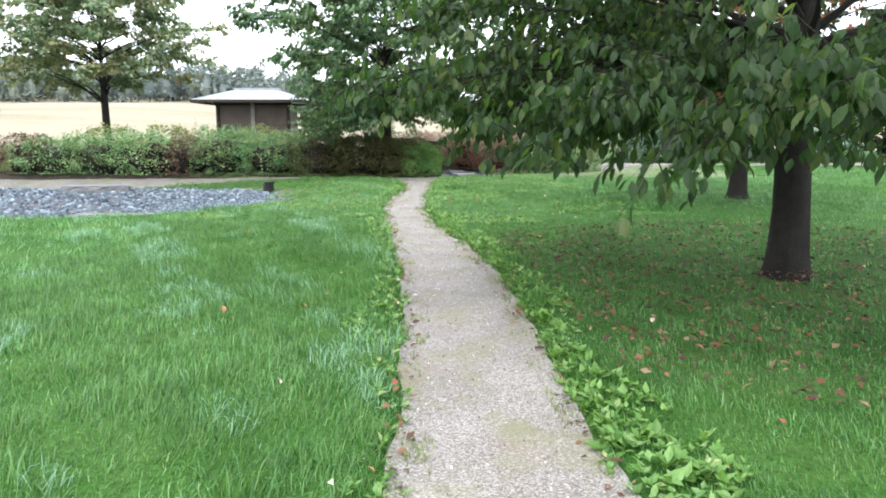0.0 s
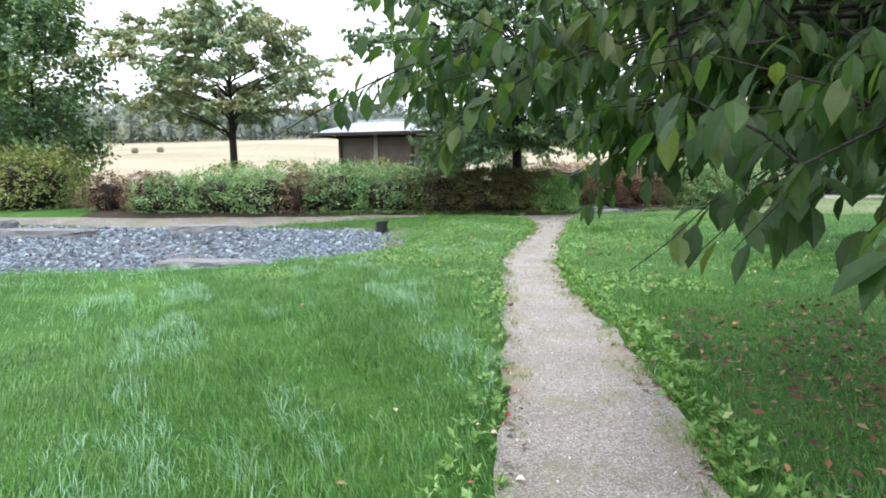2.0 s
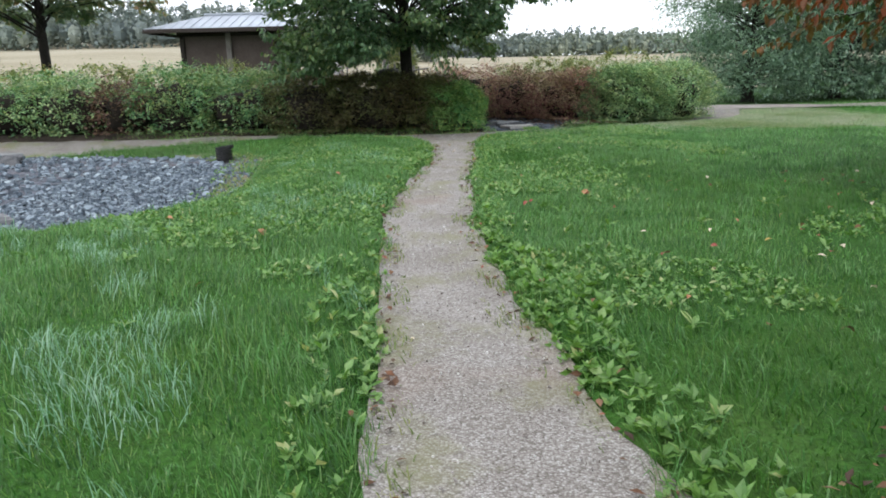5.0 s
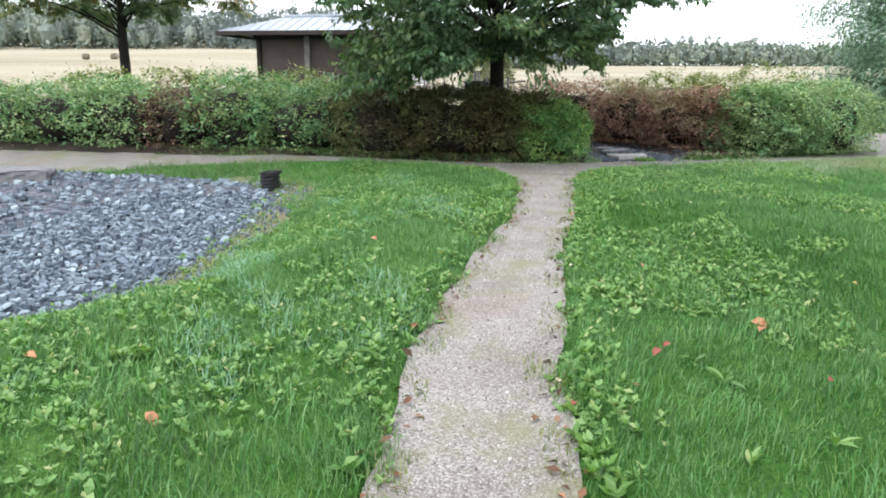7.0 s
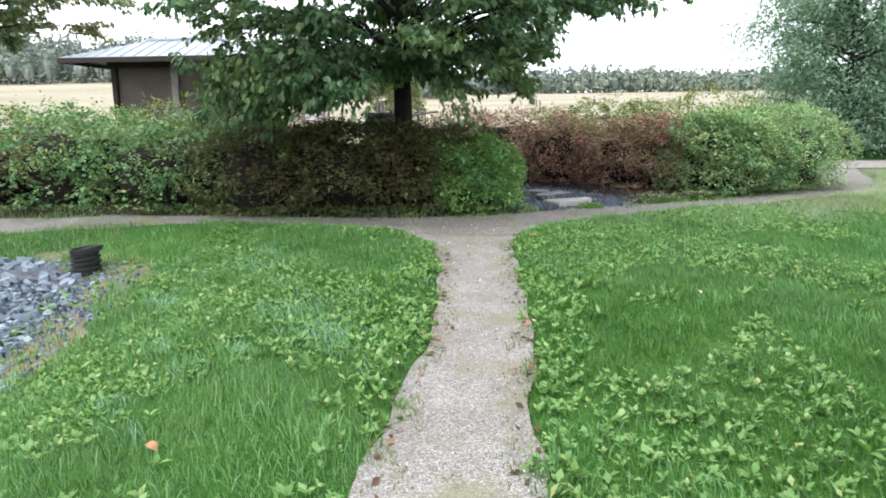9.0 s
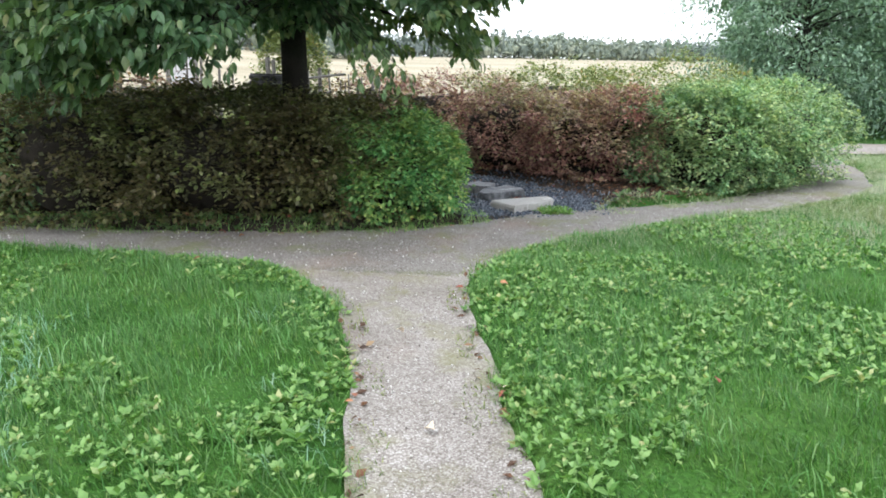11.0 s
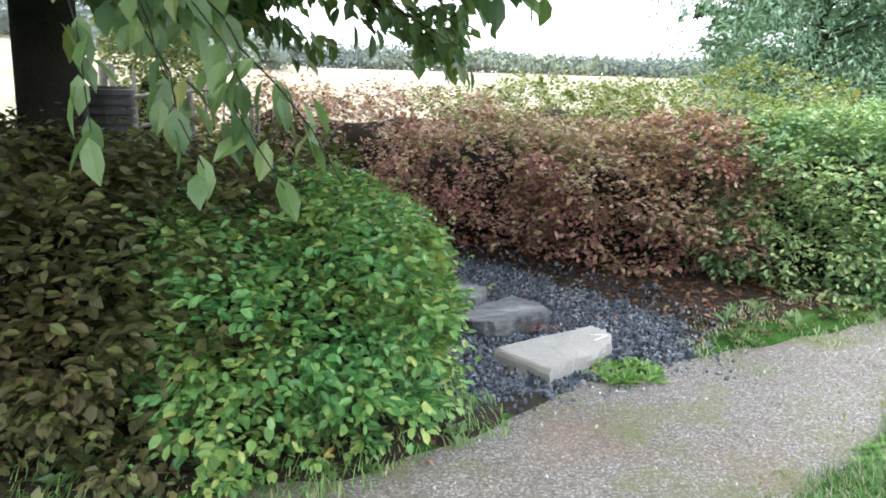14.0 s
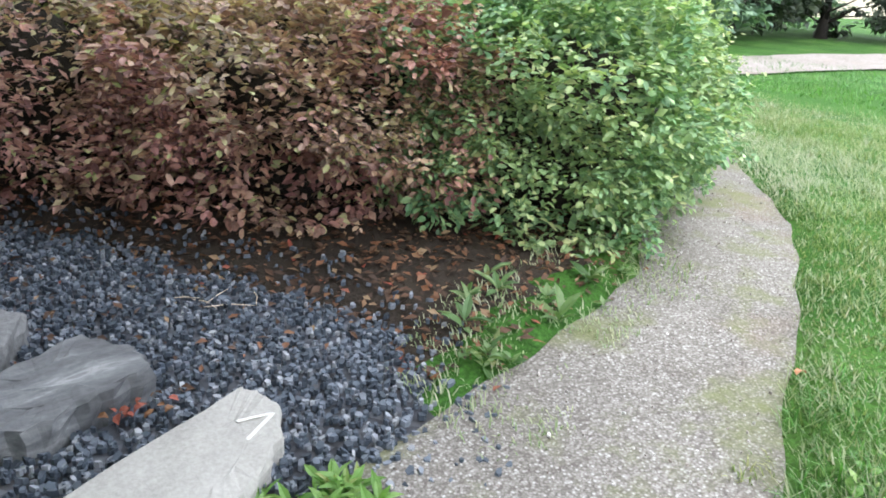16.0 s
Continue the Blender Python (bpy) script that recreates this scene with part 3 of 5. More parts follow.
for i in range(8):
    bm = bmesh.new()
    pts = [(math.cos(a) * random.uniform(0.6, 1.1), math.sin(a) * random.uniform(0.4, 0.85)) for a in [k / 6 * 6.283 for k in range(6)]]
    lo, hi = [bm.verts.new((x * 1.05, y * 1.05, 0)) for x, y in pts], [bm.verts.new((x * 0.93, y * 0.93, 0.22 + random.uniform(-0.05, 0.05))) for x, y in pts]
    bm.faces.new(hi)
    for a in range(6):
        bm.faces.new((lo[a], lo[(a + 1) % 6], hi[(a + 1) % 6], hi[a]))
    me = bpy.data.meshes.new("slate_chip")
    bm.to_mesh(me)
    bm.free()
    me.materials.append(M_SLATE_ONE)
    chip_shapes.append(me)
count = 0
while count < 290:
    x, y = random.uniform(-8.2, -4.3), random.uniform(14.6, 21.2)
    if not pond_inside(np.array(x), np.array(y)):
        continue
    ob = new("slate_chip", random.choice(chip_shapes))
    ob.parent = slate_bed
    s = random.uniform(0.035, 0.085)
    ob.location = (x + 9, y - 18, float(ground_z(x, y) - ground_z(-9, 18)) + 0.035)
    ob.rotation_euler = (random.gauss(0, 0.22), random.gauss(0, 0.22), random.uniform(0, 6.28))
    ob.scale = (s, s, s)
    count += 1


def slab_stone(name, outline, at, height, material, label, category="stone", rough_by=0.01, seed=0, tilt=(0, 0), group=""):
    """A flat split stone from a plan outline, with worn edges and broken sides."""
    r = random.Random(seed)
    pts = []
    n = len(outline)
    for i in range(n):
        (ax, ay), (bx, by) = outline[i], outline[(i + 1) % n]
        for k in range(5):
            t = k / 5
            j = rough_by * (0 if k == 0 else 1)
            pts.append((ax + (bx - ax) * t + r.uniform(-j, j), ay + (by - ay) * t + r.uniform(-j, j)))
    mx, my = sum(p[0] for p in pts) / len(pts), sum(p[1] for p in pts) / len(pts)
    bm = bmesh.new()
    rings = []
    for s, z in ((1.03, -0.05), (1.0, height * 0.35), (1.015, height * 0.7), (0.995, height * 0.93), (0.965, height), (0.5, height)):
        ring = [bm.verts.new((mx + (x - mx) * s + r.uniform(-1, 1) * rough_by * 0.6, my + (y - my) * s + r.uniform(-1, 1) * rough_by * 0.6,
                              z + (r.uniform(-1, 1) * 0.004 if z > 0 else 0) + tilt[0] * x + tilt[1] * y)) for x, y in pts]
        rings.append(ring)
    for a, b in zip(rings, rings[1:]):
        for i in range(len(pts)):
            j = (i + 1) % len(pts)
            bm.faces.new((a[i], a[j], b[j], b[i]))
    bm.faces.new(rings[-1])
    ob = part(name, bm, material)
    ob.location = at
    return tagged(ob, label, category, group)


def rect(l, w, skew=0.0):
    return [(-l / 2, -w / 2), (l / 2 - skew, -w / 2), (l / 2, w / 2), (-l / 2 + skew, w / 2)]


r1 = slab_stone("flat_rock", [(-0.95, -0.35), (0.2, -0.45), (0.9, -0.05), (0.75, 0.4), (-0.4, 0.35), (-1.0, 0.1)], (-10.4, 21.3, float(ground_z(-10.4, 21.3))), 0.22, M_ROCK, "pale grey flat rock lying on the slate bed", "rock", 0.04, 3)
r2 = slab_stone("flat_rock", [(-1.1, -0.2), (0.3, -0.3), (1.2, 0.0), (0.8, 0.3), (-0.9, 0.3)], (-7.6, 16.3, float(ground_z(-7.6, 16.3))), 0.14, M_ROCK, "long grey kerb rock at the lawn edge of the slate bed", "rock", 0.04, 4)
r3 = slab_stone("flat_rock", [(-1.6, -0.3), (1.3, -0.4), (1.5, 0.3), (-1.2, 0.4)], (-15.0, 20.4, float(ground_z(-15, 20.4))), 0.2, M_ROCK, "large flat grey rock on the slate bed", "rock", 0.05, 5)
r4 = slab_stone("flat_rock", [(-0.9, -0.4), (0.9, -0.3), (1.0, 0.3), (-0.7, 0.4)], (-18.5, 22.0, float(ground_z(-18.5, 22))), 0.3, M_ROCK, "dark flat rock at the far side of the slate bed", "rock", 0.05, 6)

# ribbed black drain pipe standing up at the edge of the slate
pipe_at = (-5.25, 21.2)
drain = empty("drain_pipe", (*pipe_at, float(ground_z(*pipe_at))), "black ribbed plastic drain pipe end standing in the grass", "pipe")
bm = bmesh.new()
prof = []
for i in range(7):
    z = -0.1 + i * 0.055
    prof += [(0.165, z), (0.165, z + 0.022), (0.145, z + 0.030), (0.145, z + 0.047)]
prof += [(0.165, 0.29), (0.15, 0.30), (0.13, 0.29), (0.125, -0.1)]
rings = [[bm.verts.new((math.cos(a) * r_, math.sin(a) * r_, z + 0.12 * math.cos(a) * max(z, 0))) for a in [k / 28 * 6.2832 for k in range(28)]] for r_, z in prof]
for a, b in zip(rings, rings[1:]):
    for i in range(28):
        bm.faces.new((a[i], a[(i + 1) % 28], b[(i + 1) % 28], b[i]))
part("ribbed_tube", bm, M_PLASTIC, drain, smooth=False)
bm = bmesh.new()
lip = bmesh.ops.create_cone(bm, cap_ends=False, segments=28, radius1=0.172, radius2=0.176, depth=0.05)
bmesh.ops.solidify(bm, geom=bm.faces[:], thickness=0.02)
bmesh.ops.rotate(bm, cent=(0, 0, 0), matrix=Matrix.Rotation(-0.12, 3, 'Y'), verts=bm.verts)
bmesh.ops.translate(bm, vec=(0.02, 0, 0.285), verts=bm.verts)
part("rim", bm, M_PLASTIC, drain)


# ---- trees ----
def curve_points(a, b, rise, n=9, wob=0.0, r=random):
    """From a to b: rises first, then runs flat, with a slight wander."""
    a, b = Vector(a), Vector(b)
    c1 = a.lerp(b, 0.35) + Vector((0, 0, rise))
    c2 = a.lerp(b, 0.72) + Vector((0, 0, rise * 0.75))
    out = []
    for i in range(n):
        t = i / (n - 1)
        p = a * (1 - t) ** 3 + c1 * 3 * t * (1 - t) ** 2 + c2 * 3 * t * t * (1 - t) + b * t ** 3
        out.append(p + Vector((r.uniform(-wob, wob), r.uniform(-wob, wob), r.uniform(-wob, wob) * 0.6)) * (1 if 0 < i < n - 1 else 0))
    return np.array([tuple(p) for p in out])


def resample3(pts, n):
    t = np.linspace(0, len(pts) - 1, n)
    return np.stack([np.interp(t, np.arange(len(pts)), pts[:, i]) for i in range(3)], -1)


def tree(at, label, trunk_h, trunk_r, crown, limbs, twigs, per_twig, leaf, size, material, seed, droop=(-0.9, 0.35), boughs=(), twig_len=0.9, keep=None, name="tree", lean=(0, 0), crown_label="", lobes=0.0, leaf_far=None, flat=0.25, fine=True, sparse=(), sprays=(), spray_leaf=(0.10, 0.14), fuzz=0.05):
    """Trunk with a flared foot, limbs that rise and spread, twigs and single leaves. crown: (dx, dy, z0, z1, radius)."""
    r = random.Random(seed)
    rg = np.random.default_rng(seed)
    z_g = float(ground_z(at[0], at[1]))
    thing = empty(name, (at[0], at[1], z_g), label, "tree")
    dx, dy, z0, z1, rad = crown
    top = Vector((lean[0] + dx * 0.7, lean[1] + dy * 0.7, z1 * 0.9))
    zs = [-0.15, 0.0, 0.12, 0.3, 0.7, 1.2, trunk_h] + [trunk_h + (top.z - trunk_h) * k / 5 for k in range(1, 6)]
    rr = [trunk_r * k for k in (1.55, 1.45, 1.22, 1.08, 1.0, 0.95, 0.86, 0.6, 0.42, 0.28, 0.16, 0.06)]
    tp = [(lean[0] * max(z, 0) / top.z + top.x * (max(z - trunk_h, 0) / top.z) ** 1.2 * 0.6 + r.uniform(-0.02, 0.02) * (z > 0.5), lean[1] * max(z, 0) / top.z + r.uniform(-0.02, 0.02) * (z > 0.5), z) for z in zs]
    v, f = tube(tp, rr, 14)
    v = v * 1.0
    ang = np.arctan2(v[:, 1], v[:, 0])
    v[:, :2] *= (1 + 0.05 * np.sin(ang * 5 + seed) + 0.03 * np.sin(ang * 9 + v[:, 2:3].ravel() * 4))[:, None]
    mesh_object("trunk", v, f, M_BARK, thing, True)
    limb_tubes, spots, dirs = [], [], []
    targets = []
    golden = 2.39996
    for i in range(limbs):
        h = (i + 0.5) / limbs
        az = i * golden + r.uniform(-0.3, 0.3)
        zt = z0 + (z1 - z0) * (h ** 0.9)
        prof_r = math.sqrt(max(0.04, 1 - ((h - flat) / (1.02 - flat)) ** 2)) if h > flat else 0.75 + h / flat * 0.25
        rr_ = rad * prof_r * (r.uniform(0.8, 1.08) if i % 3 else r.uniform(0.35, 0.75)) * (1 + lobes * math.sin(az * 3 + h * 5))
        targets.append((dx + math.cos(az) * rr_, dy + math.sin(az) * rr_, zt + r.uniform(-0.2, 0.2)))
    bough_list = [tuple(Vector(b) - Vector((at[0], at[1], z_g))) for b in (*boughs, *sparse)]
    for idx, tgt in enumerate(targets + bough_list):
        zt = tgt[2]
        start_z = min(max(trunk_h * r.uniform(0.92, 1.0), zt - rad * r.uniform(0.05, 0.34)), z1 * 0.82)
        k = (start_z - trunk_h) / (top.z - trunk_h)
        start = (lean[0] * start_z / top.z + top.x * (max(start_z - trunk_h, 0) / top.z) ** 1.2 * 0.6, lean[1] * start_z / top.z, start_z)
        pts = curve_points(start, tgt, rad * r.uniform(0.06, 0.17), 10, 0.06, r)
        if keep:
            free = keep(pts[:, 0] + at[0], pts[:, 1] + at[1], pts[:, 2] + z_g - 0.05)
            last = next((i for i in range(3, 10) if not free[i]), 10)
            pts = resample3(pts[:last], 10)
        limb_r = trunk_r * (0.26 - 0.16 * max(k, 0))
        limb_tubes.append(tube(pts, np.linspace(limb_r ** 0.5, 0.05, 10) ** 2, 5))
        span = np.linalg.norm(pts[-1] - pts[0])
        for j in range(twigs if idx < limbs else int(twigs * 1.25) if idx < limbs + len(boughs) else 7):
            t = r.uniform(0.3, 1.0) ** 0.8 if idx < limbs + len(boughs) else r.uniform(0.72, 1.0)
            q = pts[min(int(t * 9), 8)] + (pts[min(int(t * 9) + 1, 9)] - pts[min(int(t * 9), 8)]) * (t * 9 % 1)
            out = math.atan2(pts[-1][1] - pts[0][1], pts[-1][0] - pts[0][0]) + r.uniform(-1.25, 1.25)
            ln = twig_len * r.uniform(0.5, 1.15) * (1.15 - 0.4 * t)
            end = q + np.array([math.cos(out) * ln, math.sin(out) * ln, r.uniform(-0.65, 0.5) * ln])
            tw = curve_points(q, end, 0.05 * ln, 4, 0.01, r)
            if keep and not keep(np.array(end[0] + at[0]), np.array(end[1] + at[1]), np.array(end[2] + z_g)):
                continue
            if fine:
                limb_tubes.append(tube(tw, [0.005, 0.004, 0.003, 0.0015], 3))
            s = rg.uniform(0.12, 1.0, per_twig)
            base_pt = q[None] + (end - q)[None] * s[:, None]
            spots.append(base_pt + rg.normal(0, fuzz, (per_twig, 3)) * np.array([1, 1, 0.5 if fuzz < 0.1 else 1.0]))
            dirs.append(out + rg.choice([-1, 1], per_twig) * rg.uniform(0.2, 1.5, per_twig))
    # twigs that hang down with large leaves
    hang_at, hang_yaw = [], []
    for tip in sprays:
        e = np.array(tip) - np.array([at[0], at[1], z_g])
        inward = -e[:2] / np.linalg.norm(e[:2])
        q = e + np.array([inward[0] * 0.5, inward[1] * 0.5, r.uniform(0.3, 0.45)])
        far = q + np.array([inward[0] * 0.9, inward[1] * 0.9, 0.35])
        tw = curve_points(far, e, 0.12, 10, 0.015, r)
        limb_tubes.append(tube(tw, np.linspace(0.005, 0.0015, 10), 5))
        m = 20
        t = rg.uniform(0.25, 1.0, m)
        hang_at.append(np.stack([np.interp(t * 9, np.arange(10), tw[:, c]) for c in range(3)], -1) + rg.normal(0, 0.02, (m, 3)))
        hang_yaw.append(math.atan2(-inward[1], -inward[0]) + rg.choice([-1, 1], m) * rg.uniform(0.1, 1.5, m))
    v, f = join_tubes(limb_tubes)
    tagged(mesh_object("branchwork", v, f, M_BARK, thing, True), kind="stuff")
    at_ = np.concatenate(spots)
    yaw = np.concatenate(dirs)
    if keep:
        ok = keep(at_[:, 0] + at[0], at_[:, 1] + at[1], at_[:, 2] + z_g)
        at_, yaw = at_[ok], yaw[ok]
    n = len(at_)
    ln = rg.uniform(size[0], size[1], n)
    # leaves above 3.2 m are enlarged to block sky and deepen the shade below
    if leaf_far:
        ln *= np.where(at_[:, 2] > 3.2, 1.35, 1.0)
    tilt_by, roll_by = np.clip(rg.normal(droop[0], droop[1], n), -1.5, 0.4), rg.normal(0, 0.45, n)
    high = at_[:, 2] > 2.1 if leaf_far else np.zeros(n, bool)
    for name_, tpl, m in (("crown", leaf, ~high), ("upper_crown", leaf_far, high)):
        if m.any():
            v, fl = scatter_leaves(tpl, at_[m], ln[m], yaw[m], tilt_by[m], roll_by[m])
            tagged(mesh_object(name_, v, fl, material, thing), crown_label)
    if sprays:
        at_, yaw = np.concatenate(hang_at), np.concatenate(hang_yaw)
        m = len(at_)
        v, fl = scatter_leaves(LEAF_FULL, at_, rg.uniform(spray_leaf[0], spray_leaf[1], m), yaw, np.clip(rg.normal(-1.05, 0.3, m), -1.5, 0.2), rg.normal(0, 0.5, m))
        mesh_object("hanging_leaves", v, fl, material, thing)
    return thing


def clear_of_walk(x, y, z):
    line = np.interp(y, [-2, 0, 1.6, 3.1, 4.5, 5.3, 6.0, 9.6], [0, 0, 0.11, 0.02, -0.24, -0.34, -0.35, -0.35])
    eye = np.interp(y, [0, 3, 4.5, 6, 9.6], [1.4, 1.4, 1.3, 1.12, 1.4])
    stray = (np.sin(x * 91.7 + y * 57.3) > 0.985) | ((np.hypot(x + 0.72, y - 5.9) < 0.32) & (z > 1.5))
    hanging = (np.hypot(x + 0.62, y - 5.6) < 0.3) & (z > 1.4) & (np.abs(x - line) > 0.16)
    reach = (y > 4.2) & (y < 5.6) & (x > -1.3)
    near = (np.abs(x - line) < 0.33) & (z < eye + np.where((y > 5.2) & (y < 6.0), 0.27, 0.45)) & ~hanging
    left_low = (x < line + 0.2) & (z < np.where(stray, 1.5, np.where((y > 5.3) & (y < 6.0) & (x > line - 0.2), 1.5, np.where(reach, 1.84, 2.2)))) & ~hanging
    mid_low = (x < 0.75) & (z < 1.05)
    gap = (x < 1.3) & (z > 1.75) & (smooth_noise(x + z * 1.3, y + z * 0.7, 3.1, 4) > 0.29)
    return ~(near | left_low | mid_low | gap) & (z > 0.85) & ~((y < 2.2) & (x < 0.9)) & ~((y < 3.4) & (x < 1.15)) & ~((y < 4.2) & (x < 0.85))


def clear_of_turn(x, y, z):
    near = np.zeros(np.shape(x), bool)
    for px, py in ((-0.79, 20.5), (-0.7, 21.2), (-0.55, 21.86), (-0.43, 22.1), (-0.32, 22.35), (-0.2, 22.6), (-0.06, 22.9), (0.12, 23.1), (0.31, 23.3)):
        near |= np.hypot(x - px, y - py) < 0.4
    low_left = ((x < -5.2) & (z < 3.3)) | ((x < -5.7) & (z < 4.2))
    return ~(near & (z < 2.0)) & (z > np.where(x < -3, 1.0, 1.3)) & ~low_left & ~((x > 0.5) & (z < 2.7)) & ~((x > -2.05) & (x < -1.38) & (y < 24.2) & (z < 2.3)) & ~((x < -1.3) & (y < 22.3) & (z < 2.2))


tree((3.4, 6.85), "dark-barked cherry tree with drooping green leaves over the path", 1.75, 0.17, (-0.1, 0.0, 1.9, 6.2, 4.5), 84, 17, 20, LEAF_FULL, (0.075, 0.122), M_LEAF_NEAR, 11, (-1.05, 0.36),
     sparse=[(-0.05, 6.7, 1.6), (0.1, 6.6, 1.5), (0.2, 6.9, 1.55), (0.3, 6.5, 1.45), (0.0, 6.9, 1.75), (0.4, 6.7, 1.5), (-0.25, 5.55, 1.75), (-0.1, 5.5, 1.7), (0.1, 5.6, 1.7), (0.2, 5.4, 1.7), (0.0, 5.75, 1.75), (-0.6, 5.65, 1.62)],
     boughs=[(-0.72, 5.9, 1.72), (-0.75, 5.95, 1.8), (0.35, 4.55, 1.35), (0.45, 3.75, 1.5), (1.0, 3.4, 1.25), (1.5, 3.9, 1.35), (1.7, 3.0, 1.6), (-0.3, 5.6, 2.3), (-0.95, 6.1, 2.5), (-0.55, 6.4, 2.4), (0.4, 6.4, 1.9), (-1.3, 6.6, 2.7), (0.1, 4.8, 2.3), (0.1, 7.5, 1.9), (0.35, 7.0, 1.8), (0.6, 7.2, 1.95), (1.0, 7.6, 1.9), (0.5, 6.6, 1.75), (1.4, 7.0, 1.8), (0.9, 6.2, 1.8), (1.6, 6.6, 1.55), (2.2, 7.2, 1.6), (0.4, 7.9, 1.8), (0.8, 5.8, 1.9), (0.6, 5.2, 1.75), (2.2, 3.4, 1.3), (2.6, 2.9, 1.7), (0.1, 7.2, 2.0),
             (0.5, 7.3, 1.65), (0.9, 7.0, 1.5), (1.3, 7.7, 1.4), (0.8, 8.0, 1.7), (1.6, 8.3, 1.5), (1.2, 6.4, 1.5), (1.9, 7.4, 1.45), (0.3, 8.3, 2.1), (1.1, 4.6, 1.5), (2.0, 4.4, 1.5), (3.0, 3.6, 1.6), (1.4, 3.3, 1.3), (0.75, 4.1, 1.45)],
     twig_len=0.75, keep=clear_of_walk, flat=0.3, leaf_far=LEAF_PAIR,
     sprays=[(0.15, 5.15, 1.09), (0.30, 5.10, 1.12), (0.40, 5.0, 1.17), (0.55, 5.05, 1.25), (0.44, 5.3, 1.40), (0.72, 4.65, 1.28), (0.95, 4.55, 1.36), (0.70, 4.95, 1.22), (0.85, 5.2, 1.32), (0.50, 4.3, 1.22), (0.62, 4.5, 1.28), (0.92, 3.7, 0.95), (0.90, 4.2, 1.08), (1.20, 3.95, 1.08), (1.45, 4.2, 0.98), (1.05, 4.4, 1.2), (0.95, 5.0, 1.38),
             (-0.50, 5.68, 1.52), (-0.57, 5.74, 1.46), (-0.38, 5.6, 1.6), (-0.28, 5.7, 1.56), (-0.2, 5.6, 1.62), (0.22, 6.2, 1.28), (0.30, 6.4, 1.34), (-0.05, 6.5, 1.32), (0.05, 6.55, 1.36), (0.23, 8.0, 1.5), (0.5, 7.9, 1.55), (0.44, 6.95, 1.6), (0.05, 7.9, 1.75)])
tree((6.45, 15.4), "dark-barked cherry tree with green leaves turning red", 1.7, 0.17, (0, 0, 1.4, 6.2, 4.6), 70, 16, 15, LEAF_SMALL, (0.095, 0.15), M_LEAF_RED, 12, (-0.95, 0.35), twig_len=0.8,
     boughs=[(2.4, 15.0, 2.1), (2.9, 14.5, 1.9), (2.6, 15.5, 2.5), (3.2, 13.8, 2.0), (3.6, 13.2, 2.2), (4.0, 14.8, 1.8), (3.0, 16.0, 2.2), (4.5, 13.5, 1.8), (2.2, 15.2, 2.8), (2.6, 14.4, 3.0), (3.4, 14.2, 2.6), (4.6, 12.4, 1.9), (5.2, 12.0, 2.0), (3.8, 13.0, 3.0), (4.2, 12.2, 2.6)])
tree((-1.95, 24.9), "spreading broad-leaved tree rising from the shrub border", 2.1, 0.155, (-0.15, 0, 1.7, 7.35, 4.35), 124, 18, 22, LEAF_FULL, (0.095, 0.15), M_LEAF_MID, 13, (-0.75, 0.4), twig_len=0.8, lobes=0.1, leaf_far=LEAF_PAIR, flat=0.62, keep=clear_of_turn,
     sparse=[(-0.75, 22.8, 1.6), (-0.65, 22.65, 1.65), (-0.95, 22.9, 1.65), (-1.1, 23.0, 1.6), (-0.8, 23.0, 1.7), (-0.9, 22.7, 1.55), (-2.4, 22.8, 1.7), (-3.2, 22.8, 1.65), (-2.8, 23.0, 1.6), (-1.8, 22.7, 1.8), (-2.1, 22.8, 1.7), (-3.6, 23.1, 1.6), (-4.2, 23.6, 1.6), (-3.0, 23.3, 1.5), (-2.5, 23.2, 1.55), (-4.8, 24.0, 1.6), (-3.9, 23.3, 1.45), (-4.1, 23.1, 1.3), (-4.4, 23.2, 1.35), (-3.7, 23.0, 1.35), (-3.4, 23.2, 1.3), (-4.6, 23.4, 1.45)],
     sprays=[(-1.12, 22.7, 1.42), (-0.92, 22.75, 1.34), (-0.76, 22.8, 1.29), (-0.64, 22.72, 1.32), (-1.0, 22.95, 1.46), (-0.85, 22.9, 1.5), (-2.2, 22.7, 1.46), (-2.35, 22.6, 1.42), (-2.5, 22.8, 1.5), (-2.9, 22.9, 1.45)], spray_leaf=(0.085, 0.118),
     boughs=[(-0.75, 23.2, 1.75), (-1.4, 23.1, 1.7), (-2.8, 23.1, 1.7), (-3.6, 23.3, 1.6), (-0.3, 23.5, 2.0), (-3.1, 22.6, 1.9), (-4.3, 24.0, 1.6), (-4.7, 24.2, 1.9), (-4.4, 23.6, 1.8), (-3.4, 22.8, 1.9), (0.2, 23.4, 2.0), (-0.6, 22.6, 2.1), (-4.6, 25.4, 1.9), (1.5, 24.6, 3.2), (2.0, 24.9, 3.5), (1.9, 25.3, 3.1), (1.2, 24.3, 3.0), (2.3, 25.1, 3.8), (1.5, 25.6, 3.4)])
tree((-15.2, 32.3), "open-crowned broad-leaved tree beyond the shrub border", 2.9, 0.17, (-0.5, 0, 3.6, 8.5, 5.2), 100, 18, 22, LEAF_PAIR, (0.15, 0.23), M_LEAF_OPEN, 14, (-0.5, 0.45), twig_len=0.8, lobes=0.22, fine=False, flat=0.4)


